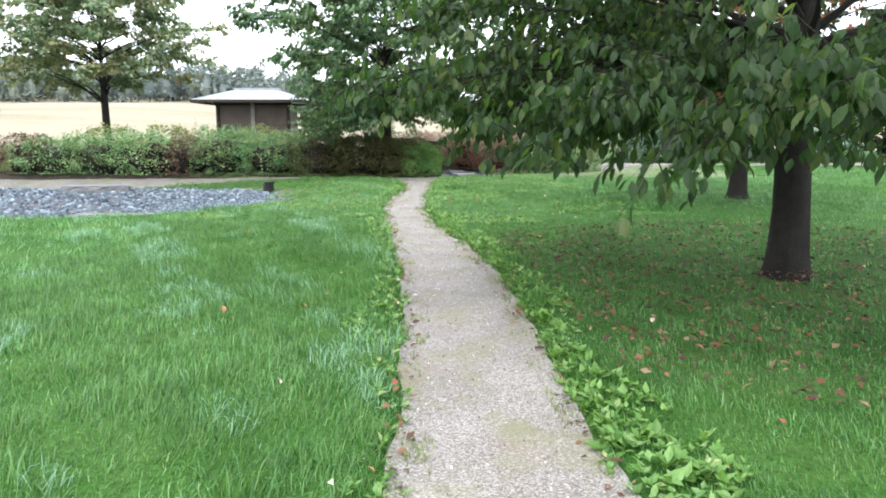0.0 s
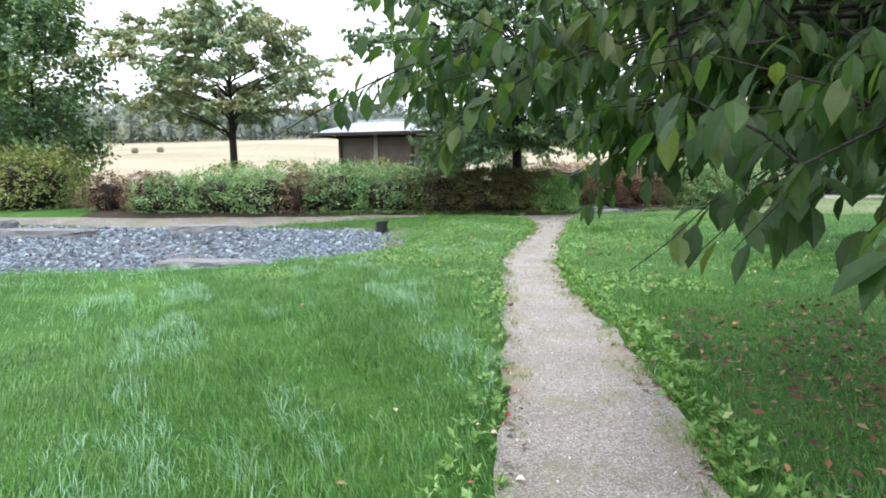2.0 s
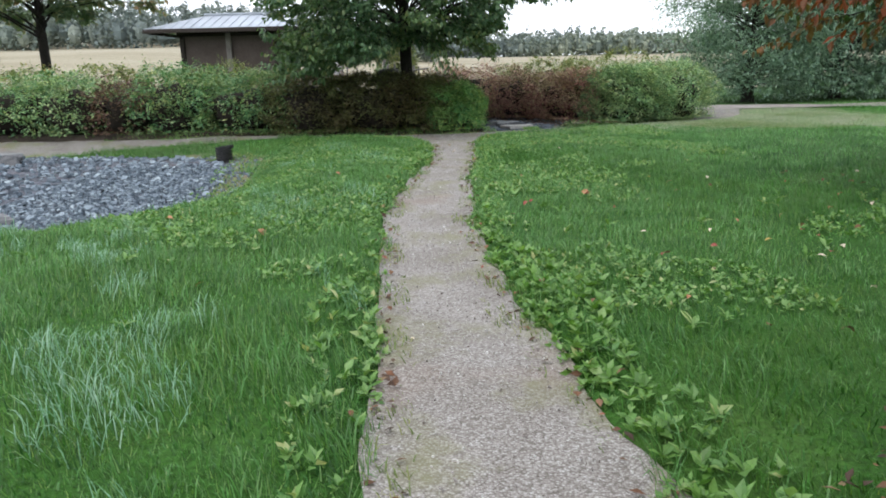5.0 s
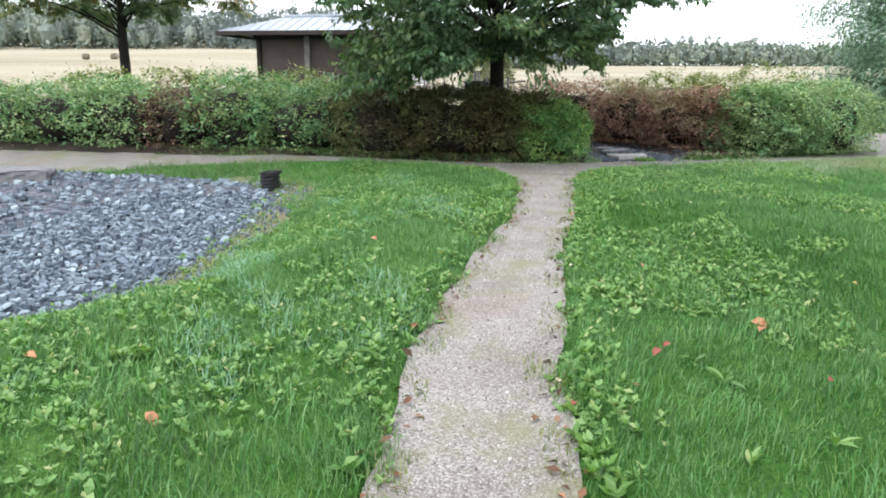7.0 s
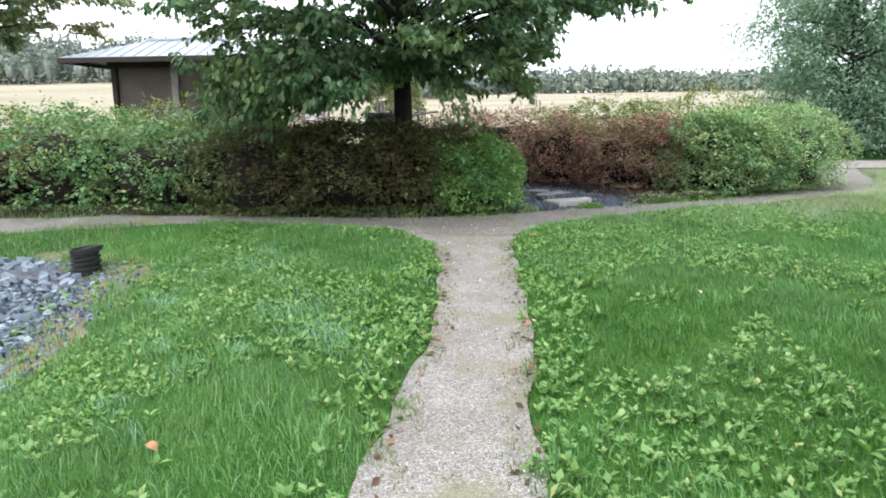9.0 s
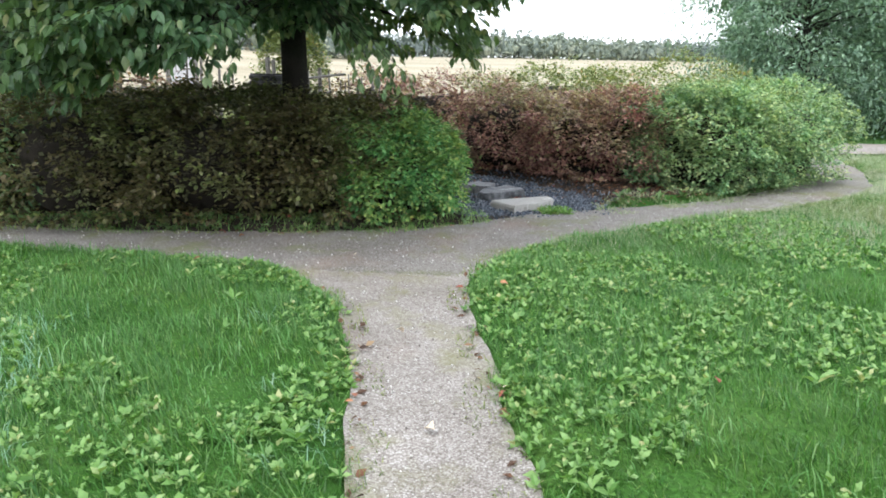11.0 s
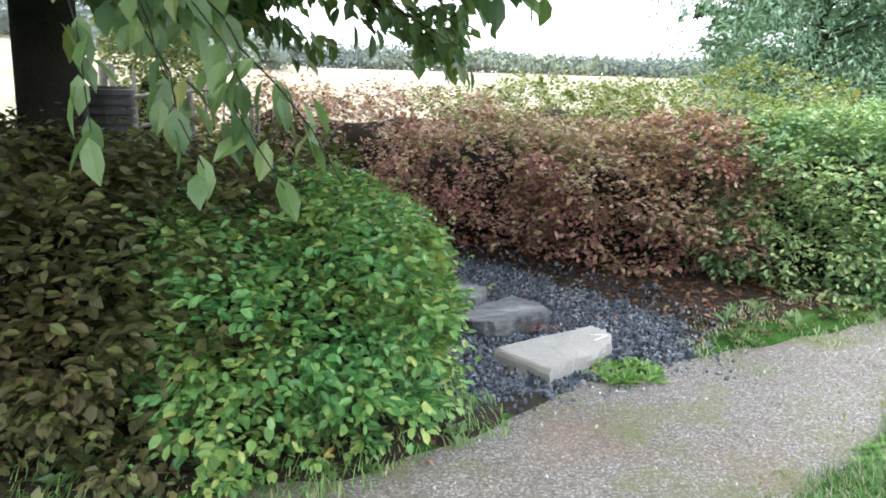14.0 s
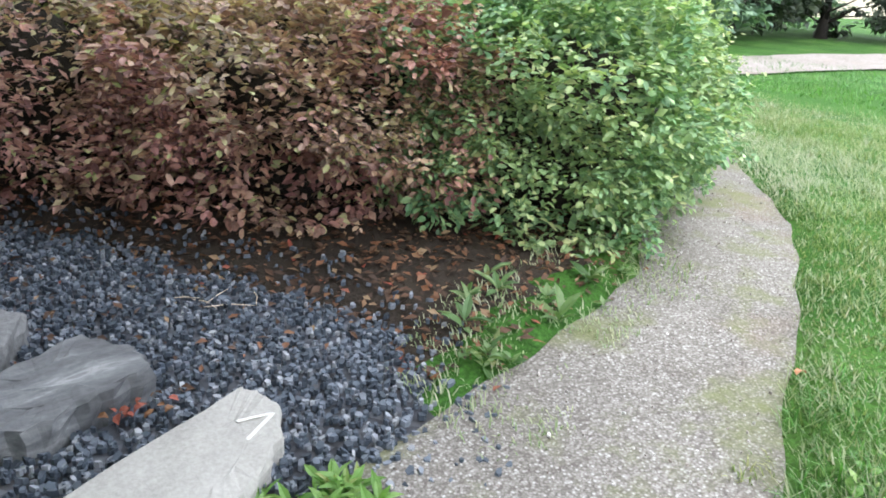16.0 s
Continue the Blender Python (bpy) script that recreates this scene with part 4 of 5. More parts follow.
# ---- shrubs ----
def shrub(at, radius, height, leaves, size, material, label, seed, leaf=LEAF_ROUND, name="shrub", category="shrub", depth=0.3, group="", droop=-0.1, boxy=2.7, core=0.6, low=0.0, shoots=0.22, inner=0.16):
    """Woody stems and a core coloured as inner shade, under a loose, uneven coat of leaves. radius: (rx, ry, turn)."""
    rg = np.random.default_rng(seed)
    rx_, ry_, turn = radius
    z_g = float(ground_z(at[0], at[1]))
    thing = empty(name, (at[0], at[1], z_g), label, category, group)
    zc = height * 0.45

    def hull(d):
        a = np.abs(d) * np.stack([np.ones(len(d)), np.ones(len(d)), np.where(d[:, 2] < 0, 0.5, 1.0)], -1)
        k = (a[:, 0] ** boxy + a[:, 1] ** boxy + a[:, 2] ** boxy) ** (-1 / boxy)
        ph = seed * 1.7
        lump = 1.02 + 0.13 * np.sin(d[:, 0] * 5 + ph) * np.cos(d[:, 1] * 4 + ph) + 0.09 * np.sin(d[:, 2] * 7 + d[:, 0] * 6 + ph) + 0.07 * np.sin(d[:, 1] * 11 + d[:, 0] * 9 + ph) * np.cos(d[:, 2] * 9 + ph)
        return d * (k * lump)[:, None]

    def place(p):
        p = np.concatenate([p[:, :2], np.maximum(p[:, 2:], -1.0)], 1)
        x, y = p[:, 0] * rx_, p[:, 1] * ry_
        z = zc + np.where(p[:, 2] > 0, p[:, 2] * (height - zc), p[:, 2] * (zc - low))
        shrink = 1 - 0.07 * np.clip(-p[:, 2], 0, 1)
        x, y = x * shrink, y * shrink
        c, s = math.cos(turn), math.sin(turn)
        return np.stack([x * c - y * s, x * s + y * c, z], -1)

    # dark hull standing in for the shade deep inside the shrub
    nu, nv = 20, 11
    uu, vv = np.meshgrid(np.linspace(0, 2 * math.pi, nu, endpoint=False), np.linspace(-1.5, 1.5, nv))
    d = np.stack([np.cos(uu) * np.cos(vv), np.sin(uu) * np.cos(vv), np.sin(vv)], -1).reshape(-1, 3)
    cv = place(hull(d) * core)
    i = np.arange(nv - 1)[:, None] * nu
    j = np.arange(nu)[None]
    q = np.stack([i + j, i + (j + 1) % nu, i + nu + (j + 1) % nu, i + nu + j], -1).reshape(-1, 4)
    mesh_object("painted_shade_core", cv, q, M_SHADE, thing, True)
    stems = []
    for k in range(7):
        a = rg.uniform(0, 6.28)
        e = (math.cos(a) * rx_ * 0.6, math.sin(a) * ry_ * 0.6, height * 0.7)
        stems.append(tube(np.array([(e[0] * 0.2, e[1] * 0.2, -0.05), (e[0] * 0.5, e[1] * 0.5, height * 0.3), e]), [0.02, 0.015, 0.006], 5))
    v, f = join_tubes(stems)
    mesh_object("stemwork", v, f, M_BARK, thing, True)
    def outward(p):
        w = np.stack([p[:, 0] / rx_ ** 2, p[:, 1] / ry_ ** 2, (p[:, 2] - zc) / max(height - zc, 0.1) ** 2], -1)
        return w / (np.linalg.norm(w, axis=1)[:, None] + 1e-6)

    def on_hull(n, sink):
        d = rg.normal(0, 1, (n, 3))
        d[:, 2] = np.where(d[:, 2] < -1.0, -d[:, 2], d[:, 2])
        d /= np.linalg.norm(d, axis=1)[:, None]
        return place(hull(d) * (1.0 - sink * np.clip(np.abs(rg.normal(0, 0.4, n)), 0, 1))[:, None])

    # rounded clumps of leaves with dark gaps between them
    per = 30
    n = int(leaves * 1.15) // per
    p = on_hull(n, depth)
    reach = size[1] * rg.uniform(1.0, 2.7, n)
    way = outward(p) * 0.7 + np.array([0, 0, 0.5])
    P, R = np.repeat(p, per, 0), np.repeat(reach, per)
    E = rg.normal(0, 0.62, (n * per, 3)) + np.repeat(way, per, 0)
    E /= np.linalg.norm(E, axis=1)[:, None] + 1e-6
    spot = P + E * (R * rg.uniform(0.45, 1.05, n * per))[:, None]
    spot[:, 2] = np.maximum(spot[:, 2], 0.05)
    m = n * per
    grown = np.repeat(rg.uniform(0.75, 1.2, n), per)
    v, fl = scatter_leaves(leaf, spot, rg.uniform(size[0], size[1], m) * grown, np.arctan2(E[:, 1], E[:, 0]) + rg.normal(0, 0.7, m), np.arcsin(np.clip(E[:, 2], -1, 1)) * 0.45 + droop - 0.15 + rg.normal(0, 0.3, m), rg.normal(0, 0.45, m))
    # loose shoots standing out of the outline
    k = 9
    n = int(leaves * shoots) // k
    p = on_hull(n, 0.1)
    way = outward(p) * 0.7 + np.array([0, 0, 0.6]) + rg.normal(0, 0.35, (n, 3))
    way /= np.linalg.norm(way, axis=1)[:, None]
    span = size[1] * rg.uniform(1.8, 4.2, n)
    s_ = np.tile(np.linspace(0.05, 1.0, k), n)
    P, W = np.repeat(p, k, 0), np.repeat(way, k, 0)
    spot = P + W * (s_ * np.repeat(span, k))[:, None] + rg.normal(0, 0.008, (n * k, 3))
    spot[:, 2] = np.maximum(spot[:, 2], 0.05)
    side = np.tile(np.where(np.arange(k) % 2, 1.0, -1.0), n)
    v3, f3 = scatter_leaves(leaf, spot, rg.uniform(size[0], size[1], n * k) * (1.1 - 0.4 * s_), np.arctan2(W[:, 1], W[:, 0]) + side * rg.uniform(0.4, 1.5, n * k), rg.normal(droop, 0.4, n * k) + 0.2 * W[:, 2], rg.normal(0, 0.5, n * k))
    v, fl = np.concatenate([v, v3]), fl + [a + len(v) for a in f3]
    m_in = int(leaves * inner)
    d2 = rg.normal(0, 1, (m_in, 3))
    d2 /= np.linalg.norm(d2, axis=1)[:, None]
    p2 = place(hull(d2) * rg.uniform(core + 0.01, 0.97, m_in)[:, None])
    p2[:, 2] = np.maximum(p2[:, 2], 0.05)
    v2, f2 = scatter_leaves(LEAF_PAIR, p2, rg.uniform(size[0], size[1], m_in) * 1.35, rg.uniform(0, 6.28, m_in), rg.normal(droop, 0.5, m_in), rg.normal(0, 0.6, m_in))
    v, fl = np.concatenate([v, v2]), fl + [a + len(v) for a in f2]
    mesh_object("foliage", v, fl, material, thing)
    return thing


BORDER = "shrubs of the border"
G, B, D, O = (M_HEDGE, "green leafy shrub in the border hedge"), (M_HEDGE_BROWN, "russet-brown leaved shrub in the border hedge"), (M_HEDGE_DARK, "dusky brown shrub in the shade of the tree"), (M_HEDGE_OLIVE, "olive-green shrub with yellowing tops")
R = (M_HEDGE_RUST, "rounded rust-brown shrub in the border hedge")
left_border = [
    (-17.1, 26.2, 0.75, 0.8, 1.42, R, 2000), (-15.1, 25.9, 0.78, 0.85, 1.42, R, 2000), (-13.9, 25.7, 1.3, 1.1, 1.5, G, 3200), (-12.1, 25.7, 1.3, 1.2, 1.45, G, 3200), (-10.4, 25.6, 1.2, 1.2, 1.5, (M_HEDGE_SOFT, "green and yellow-green leaved shrub in the border hedge"), 3400),
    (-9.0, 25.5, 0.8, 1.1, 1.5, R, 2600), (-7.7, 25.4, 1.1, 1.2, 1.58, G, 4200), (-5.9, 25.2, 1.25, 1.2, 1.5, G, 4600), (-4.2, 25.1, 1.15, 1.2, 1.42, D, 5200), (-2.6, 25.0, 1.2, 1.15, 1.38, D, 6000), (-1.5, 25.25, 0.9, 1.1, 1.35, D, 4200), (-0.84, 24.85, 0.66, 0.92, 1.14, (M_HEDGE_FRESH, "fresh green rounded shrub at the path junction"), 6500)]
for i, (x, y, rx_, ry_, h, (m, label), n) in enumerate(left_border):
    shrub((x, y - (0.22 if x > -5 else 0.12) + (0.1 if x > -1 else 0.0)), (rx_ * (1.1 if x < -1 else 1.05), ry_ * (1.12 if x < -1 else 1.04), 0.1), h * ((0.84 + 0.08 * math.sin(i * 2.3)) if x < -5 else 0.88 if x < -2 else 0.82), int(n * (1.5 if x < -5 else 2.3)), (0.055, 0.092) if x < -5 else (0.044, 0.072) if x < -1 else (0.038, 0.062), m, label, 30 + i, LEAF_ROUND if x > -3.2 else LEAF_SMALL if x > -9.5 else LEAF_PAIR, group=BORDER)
for i, (x, y, h, m) in enumerate([(-13, 27.8, 1.5, O), (-10.3, 27.6, 1.55, O), (-7.4, 27.5, 1.5, O), (-5.0, 27.2, 1.35, B)]):
    shrub((x, y), (1.5, 1.0, 0.0), h, 3600, (0.06, 0.10), m[0], m[1], 50 + i, LEAF_PAIR, group=BORDER)
right_border = [
    (2.35, 27.75, 1.15, 1.0, -0.75, 1.24, B, 9500), (1.1, 28.75, 1.0, 1.0, -0.7, 1.28, B, 8500), (3.75, 26.95, 1.05, 0.95, 0.2, 1.4, (M_HEDGE_SOFT, "green and yellow-green leaved shrub at the path bend"), 10500), (5.1, 27.85, 1.15, 1.0, 0.7, 1.5, (M_HEDGE_SOFT, "green and yellow-green leaved shrub at the path bend"), 8500),
    (3.6, 28.5, 1.5, 1.2, 0.0, 1.78, O, 6500), (2.0, 29.6, 1.5, 1.1, 0.0, 1.66, O, 6500), (5.2, 29.2, 1.2, 1.1, 0.0, 1.5, O, 4500), (-0.1, 30.0, 1.2, 0.9, 0.0, 1.5, B, 5500)]
for i, (x, y, rx_, ry_, turn, h, (m, label), n) in enumerate(right_border):
    shrub((x - 0.02, y - 0.16), (rx_ * 1.08, ry_ * 1.12, turn), h * 0.93, int(n * (1.9 if i in (0, 2) else 1.3)), (0.038, 0.068), m, label, 70 + i, LEAF_ROUND if i in (0, 2) else LEAF_SMALL if i < 4 else LEAF_PAIR, group=BORDER, inner=0.32)

shrub((-2.85, 31.2), (0.55, 0.5, 0.0), 2.35, 7000, (0.05, 0.09), M_HEDGE_OLIVE, "yellow-green bush behind the rustic fence", 85, LEAF_PAIR, core=0.4)
shrub((-1.3, 30.5), (0.9, 0.6, 0.0), 1.42, 3600, (0.05, 0.08), M_HEDGE_BROWN, "low russet bush behind the rustic fence", 86, LEAF_PAIR)

# large grey-leaved willow and the dark grove beyond the road
tree((10.4, 36.2), "large grey-green willow beyond the gravel road", 0.6, 0.2, (0, 0, 0.2, 6.5, 3.3), 110, 18, 30, LEAF_THIN, (0.10, 0.20), M_WILLOW, 90, (-0.3, 0.6), name="willow", fuzz=0.28, twig_len=0.9, flat=0.4, fine=False)
tree((14.6, 38.0), "grey-green willow bush beside the grove", 0.5, 0.2, (0, 0, 0.2, 4.8, 3.2), 80, 18, 24, LEAF_THIN, (0.11, 0.22), M_WILLOW, 91, (-0.3, 0.6), name="willow", fuzz=0.28, twig_len=0.9, flat=0.4, fine=False)
for i, (x, y, rr_, h) in enumerate([(18.5, 37.5, 3.2, 6.0), (24, 38.5, 3.5, 7.0), (30, 38, 3.6, 7.5), (36, 36, 3.8, 8), (20.5, 41, 3.6, 8.5), (27, 42.5, 4, 9), (35, 43, 4.5, 9), (14.5, 42, 3.4, 7.5)]):
    tree((x, y), "dense dark grove tree beyond the gravel road", 0.6, 0.2, (0, 0, 0.25, h, rr_), 42, 16, 11, LEAF_PAIR, (0.24, 0.42), M_DARKLEAF if i % 3 else M_WILLOW, 92 + i, (-0.4, 0.5), name="grove_tree", twig_len=1.2, flat=0.35, fine=False)
for i, (x, y, rr_, h) in enumerate([(-23.7, 30.5, 3.2, 9.6), (-30, 33, 3.4, 9.5)]):
    tree((x, y), "dense leafy tree at the end of the border", 1.2, 0.18, (0, 0, 0.8, h, rr_), 64, 16, 18, LEAF_PAIR, (0.18, 0.32), M_LEAF_MID, 110 + i, (-0.4, 0.5), name="side_tree", fuzz=0.25, twig_len=1.0, flat=0.35, fine=False)
shrub((-21.8, 27.6), (2.2, 1.8, 0.0), 2.2, 5000, (0.1, 0.18), M_HEDGE_OLIVE, "olive bush at the end of the border", 112, LEAF_PAIR)


# ---- far woods ----
def woods():
    rg = np.random.default_rng(5)
    spots = []
    for k in range(520):
        x, y = rg.uniform(-190, -8), rg.uniform(140, 175)
        h = rg.uniform(5.0, 7.8) + 2.6 * float(smoothstep(-75, -110, x))
        spots.append((x, y, h, rg.random() < 0.3))
    for row in range(4):
        for k in range(170):
            x = -40 + (k + rg.random()) * 300 / 170
            spots.append((x, 246 + row * 9 + rg.uniform(-3, 3), rg.uniform(4.6, 6.8) + 0.7 * math.sin(x * 0.05) + row * 0.3, rg.random() < 0.12))
    pts, sz, cores, core_f, off = [], [], [], [], 0
    ball_u, ball_v = np.meshgrid(np.linspace(0, 6.283, 7)[:-1], np.linspace(-1.4, 1.4, 5))
    ball = np.stack([np.cos(ball_u) * np.cos(ball_v), np.sin(ball_u) * np.cos(ball_v), np.sin(ball_v)], -1).reshape(-1, 3)
    bi, bj = np.meshgrid(np.arange(4) * 6, np.arange(6), indexing="ij")
    ball_f = np.stack([bi + bj, bi + (bj + 1) % 6, bi + 6 + (bj + 1) % 6, bi + 6 + bj], -1).reshape(-1, 4)
    for x, y, h, spruce in spots:
        n = 100 if y < 200 else 50
        t = rg.random(n) ** 0.8
        wid = (1 - t) * h * 0.2 + 0.3 if spruce else np.sqrt(np.clip(1 - ((t - 0.45) / 0.58) ** 2, 0.02, 1)) * h * 0.3
        a = rg.uniform(0, 6.28, n)
        hh = h * (1.25 if spruce else 1)
        rad = wid * np.sqrt(rg.uniform(0.45, 1, n))
        zb = float(ground_z(x, y))
        pts.append(np.stack([x + np.cos(a) * rad, y + np.sin(a) * rad, zb + t * hh], -1))
        sz.append(rg.uniform(0.65, 1.2, n) * (0.8 if spruce else 1) * (1.0 if y < 200 else 1.6))
        w_in = h * (0.08 if spruce else 0.2)
        cores.append(ball * np.array([w_in, w_in, hh * 0.3]) * rg.uniform(0.85, 1.1, (len(ball), 1)) + np.array([x, y, zb + hh * 0.4]))
        core_f.append(ball_f + off)
        off += len(ball)
    p, s = np.concatenate(pts), np.concatenate(sz)
    n = len(p)
    v, f = scatter_leaves(LEAF_PAIR, p, s, rg.uniform(0, 6.28, n), rg.normal(-0.2, 0.7, n), rg.normal(0, 0.8, n))
    tagged(mesh_object("far_woods", np.concatenate([np.concatenate(cores), v]), [np.concatenate(core_f)] + [a + off for a in f], M_WOODS), "green mixed woods along the far edge of the field, paled by haze in their colour", "woods", kind="stuff")


woods()


# ---- pavilion ----
def pavilion():
    at = (-8.08, 30.5)
    z_g = float(ground_z(*at))
    hut = empty("garden_pavilion", (at[0], at[1], z_g), "small brown wooden pavilion with a pale grey hipped metal roof", "pavilion")
    w, dpt, h = 3.0, 1.8, 2.72
    for sx in (-1, 1):
        part("wall_panel", box_bm(w / 2 - 0.004, 0.04, h - 0.1, (sx * w / 4, 0.03, h / 2), 0.004), M_WALLBROWN, hut)
    for sx in (-1, 1):
        part("side_wall", box_bm(0.06, dpt, h - 0.1, (sx * (w / 2 - 0.03), dpt / 2 + 0.05, h / 2), 0.004), M_WALLBROWN, hut)
    part("back_wall", box_bm(w, 0.06, h - 0.1, (0, dpt + 0.05, h / 2), 0.004), M_WALLBROWN, hut)
    for x in (-w / 2, w / 2):
        part("corner_post", box_bm(0.13, 0.13, h, (x, -0.02, h / 2), 0.01), M_DARKWOOD, hut)
    part("centre_post", box_bm(0.16, 0.10, h - 0.02, (0.0, -0.06, h / 2), 0.01), M_GREYWOOD, hut, "paler grey post")
    part("beam", box_bm(w + 0.3, 0.12, 0.16, (0, -0.03, h - 0.02), 0.01), M_DARKWOOD, hut)
    e, top, rw = 0.85, 0.48, 0.85
    bm = bmesh.new()
    x0, x1, y0, y1 = -w / 2 - e, w / 2 + e, -e, dpt + e
    lo = [bm.verts.new(p) for p in ((x0, y0, h + 0.10), (x1, y0, h + 0.10), (x1, y1, h + 0.10), (x0, y1, h + 0.10))]
    hi = [bm.verts.new(p) for p in ((-rw, dpt / 2 - 0.3, h + 0.1 + top), (rw, dpt / 2 - 0.3, h + 0.1 + top), (rw, dpt / 2 + 0.3, h + 0.1 + top), (-rw, dpt / 2 + 0.3, h + 0.1 + top))]
    under = [bm.verts.new((v.co.x, v.co.y, h + 0.06)) for v in lo]
    for i in range(4):
        j = (i + 1) % 4
        bm.faces.new((lo[i], lo[j], hi[j], hi[i]))
        bm.faces.new((under[i], under[j], lo[j], lo[i]))
    bm.faces.new(hi)
    bm.faces.new(under[::-1])
    roof = part("roof", bm, M_ROOF, hut)
    for i in range(15):
        x = x0 + 0.25 + i * (x1 - x0 - 0.5) / 14
        k = min(1.0, (min(x - x0, x1 - x)) / (x1 - rw)) if abs(x) > rw else 1.0
        y_top = y0 + (dpt / 2 - 0.3 - y0) * k
        v, f = tube(np.array([(x, y0, h + 0.115), (x, y_top, h + 0.115 + top * k)]), [0.014, 0.014], 6)
        mesh_object("roof_seam", v, f, M_ROOF, roof)
    for sy, yy in ((1, y0), (1, y1)):
        part("fascia", box_bm(x1 - x0 + 0.04, 0.04, 0.12, (0, yy - 0.02 if yy < 0 else yy + 0.02, h + 0.03), 0.006), M_DARKWOOD, hut)
    for xx in (x0 - 0.02, x1 + 0.02):
        part("fascia", box_bm(0.04, y1 - y0, 0.12, (xx, dpt / 2, h + 0.03), 0.006), M_DARKWOOD, hut)
    part("ridge_cap", box_bm(2 * rw + 0.2, 0.7, 0.07, (0, dpt / 2, h + 0.13 + top), 0.02), M_ROOF, roof)


pavilion()


# ---- rustic fence, info board ----
def fence():
    y = 29.6
    z_g = float(ground_z(-2.4, y))
    fn = empty("rustic_fence", (-2.4, y, z_g), "rustic fence of thin weathered grey poles and sticks", "fence")
    r = random.Random(3)

    def stick(name, a, b, rad):
        mid = [(p + q) / 2 + r.uniform(-0.02, 0.02) for p, q in zip(a, b)]
        v, f = tube(np.array([a, mid, b]), [rad, rad * 0.92, rad * 0.75], 7)
        mesh_object(name, v, f, M_GREYWOOD, fn, True)

    for x, h, rad in ((-3.03, 1.74, 0.055), (-2.92, 1.70, 0.045), (-2.76, 1.62, 0.032), (-2.53, 1.68, 0.03), (-2.36, 1.52, 0.024), (-2.13, 1.58, 0.045), (-4.45, 1.75, 0.022), (-4.21, 1.82, 0.032), (-3.91, 1.54, 0.03), (-3.65, 1.47, 0.022), (-5.6, 1.5, 0.03)):
        stick("post", (x + 2.4, 0, -0.1), (x + 2.4 + r.uniform(-0.03, 0.03), r.uniform(-0.03, 0.03), h), rad)
    for i in range(11):
        x = -1.94 + i * 0.09
        stick("stake", (x + 2.4, 0, -0.1), (x + 2.4 + r.uniform(-0.09, 0.09), r.uniform(-0.05, 0.05), r.uniform(1.3, 1.55)), r.uniform(0.014, 0.021))
    stick("rail", (-0.6, -0.05, 1.33), (0.7, -0.05, 1.48), 0.026)
    stick("rail", (-0.33, -0.05, 1.03), (0.45, -0.05, 1.17), 0.026)
    stick("rail", (-2.1, -0.04, 1.52), (-1.75, -0.04, 1.52), 0.018)


fence()


def info_board():
    at = (-4.72, 30.3)
    z_g = float(ground_z(*at))
    b = empty("info_board", (*at, z_g), "tall white information board in a dark post frame", "sign")
    part("panel", box_bm(0.40, 0.04, 1.75, (0, 0, 1.6), 0.008), M_WHITE, b, "white panel")
    part("picture_plate", box_bm(0.16, 0.012, 0.3, (-0.06, -0.03, 2.3), 0.003), M_DARKWOOD, b, "dark plate")
    for x in (-0.25, 0.25):
        part("post", box_bm(0.07, 0.07, 2.6, (x, 0.0, 1.25), 0.008), M_GREYWOOD, b)


info_board()


def low_barrier():
    at = (-6.2, 30.2)
    b = empty("low_barrier", (*at, float(ground_z(*at))), "low grey-green boarded barrier behind the shrubs", "barrier")
    for k in range(3):
        part("board", box_bm(1.7, 0.035, 0.26, (0, 0, 0.52 + k * 0.27), 0.006), M_GREYWOOD, b)
    for x in (-0.8, 0.8):
        part("post", box_bm(0.08, 0.08, 1.35, (x, 0.06, 0.6), 0.008), M_GREYWOOD, b)
    part("cap", box_bm(1.78, 0.14, 0.04, (0, 0.02, 1.3), 0.006), M_DARKWOOD, b)


low_barrier()


def compost_bin():
    at = (-2.87, 28.75)
    bin_ = empty("compost_bin", (*at, float(ground_z(*at))), "open black ribbed plastic bin behind the tree trunk", "bin")
    bm = bmesh.new()
    prof = [(0.0, 0.02), (0.34, 0.02)]
    for k in range(16):
        z = 0.03 + k * 0.09
        prof += [(0.34, z), (0.34, z + 0.05), (0.315, z + 0.06), (0.315, z + 0.08)]
    rings = [[bm.verts.new((math.cos(a) * max(q, 0.01), math.sin(a) * max(q, 0.01), z)) for a in [k / 28 * 6.2832 for k in range(28)]] for q, z in prof]
    for a, b in zip(rings, rings[1:]):
        for i in range(28):
            bm.faces.new((a[i], a[(i + 1) % 28], b[(i + 1) % 28], b[i]))
    part("ribbed_wall", bm, M_PLASTIC, bin_)


compost_bin()


def bale(x, y):
    z_g = float(ground_z(x, y))
    bm = bmesh.new()
    bmesh.ops.create_cone(bm, cap_ends=True, segments=28, radius1=0.40, radius2=0.40, depth=0.9)
    bmesh.ops.bevel(bm, geom=bm.edges[:], offset=0.12, segments=3, affect='EDGES')
    bmesh.ops.rotate(bm, cent=(0, 0, 0), matrix=Matrix.Rotation(radians(90), 3, 'X'), verts=bm.verts)
    ob = part("straw_bale", bm, M_STRAW, smooth=True)
    ob.location = (x, y, z_g + 0.34)
    ob.rotation_euler = (0, 0, x * 0.7)
    tagged(ob, "round straw bale lying on the stubble field", "bale", "straw bales")


bale(-64, 96)
bale(-60.5, 97)

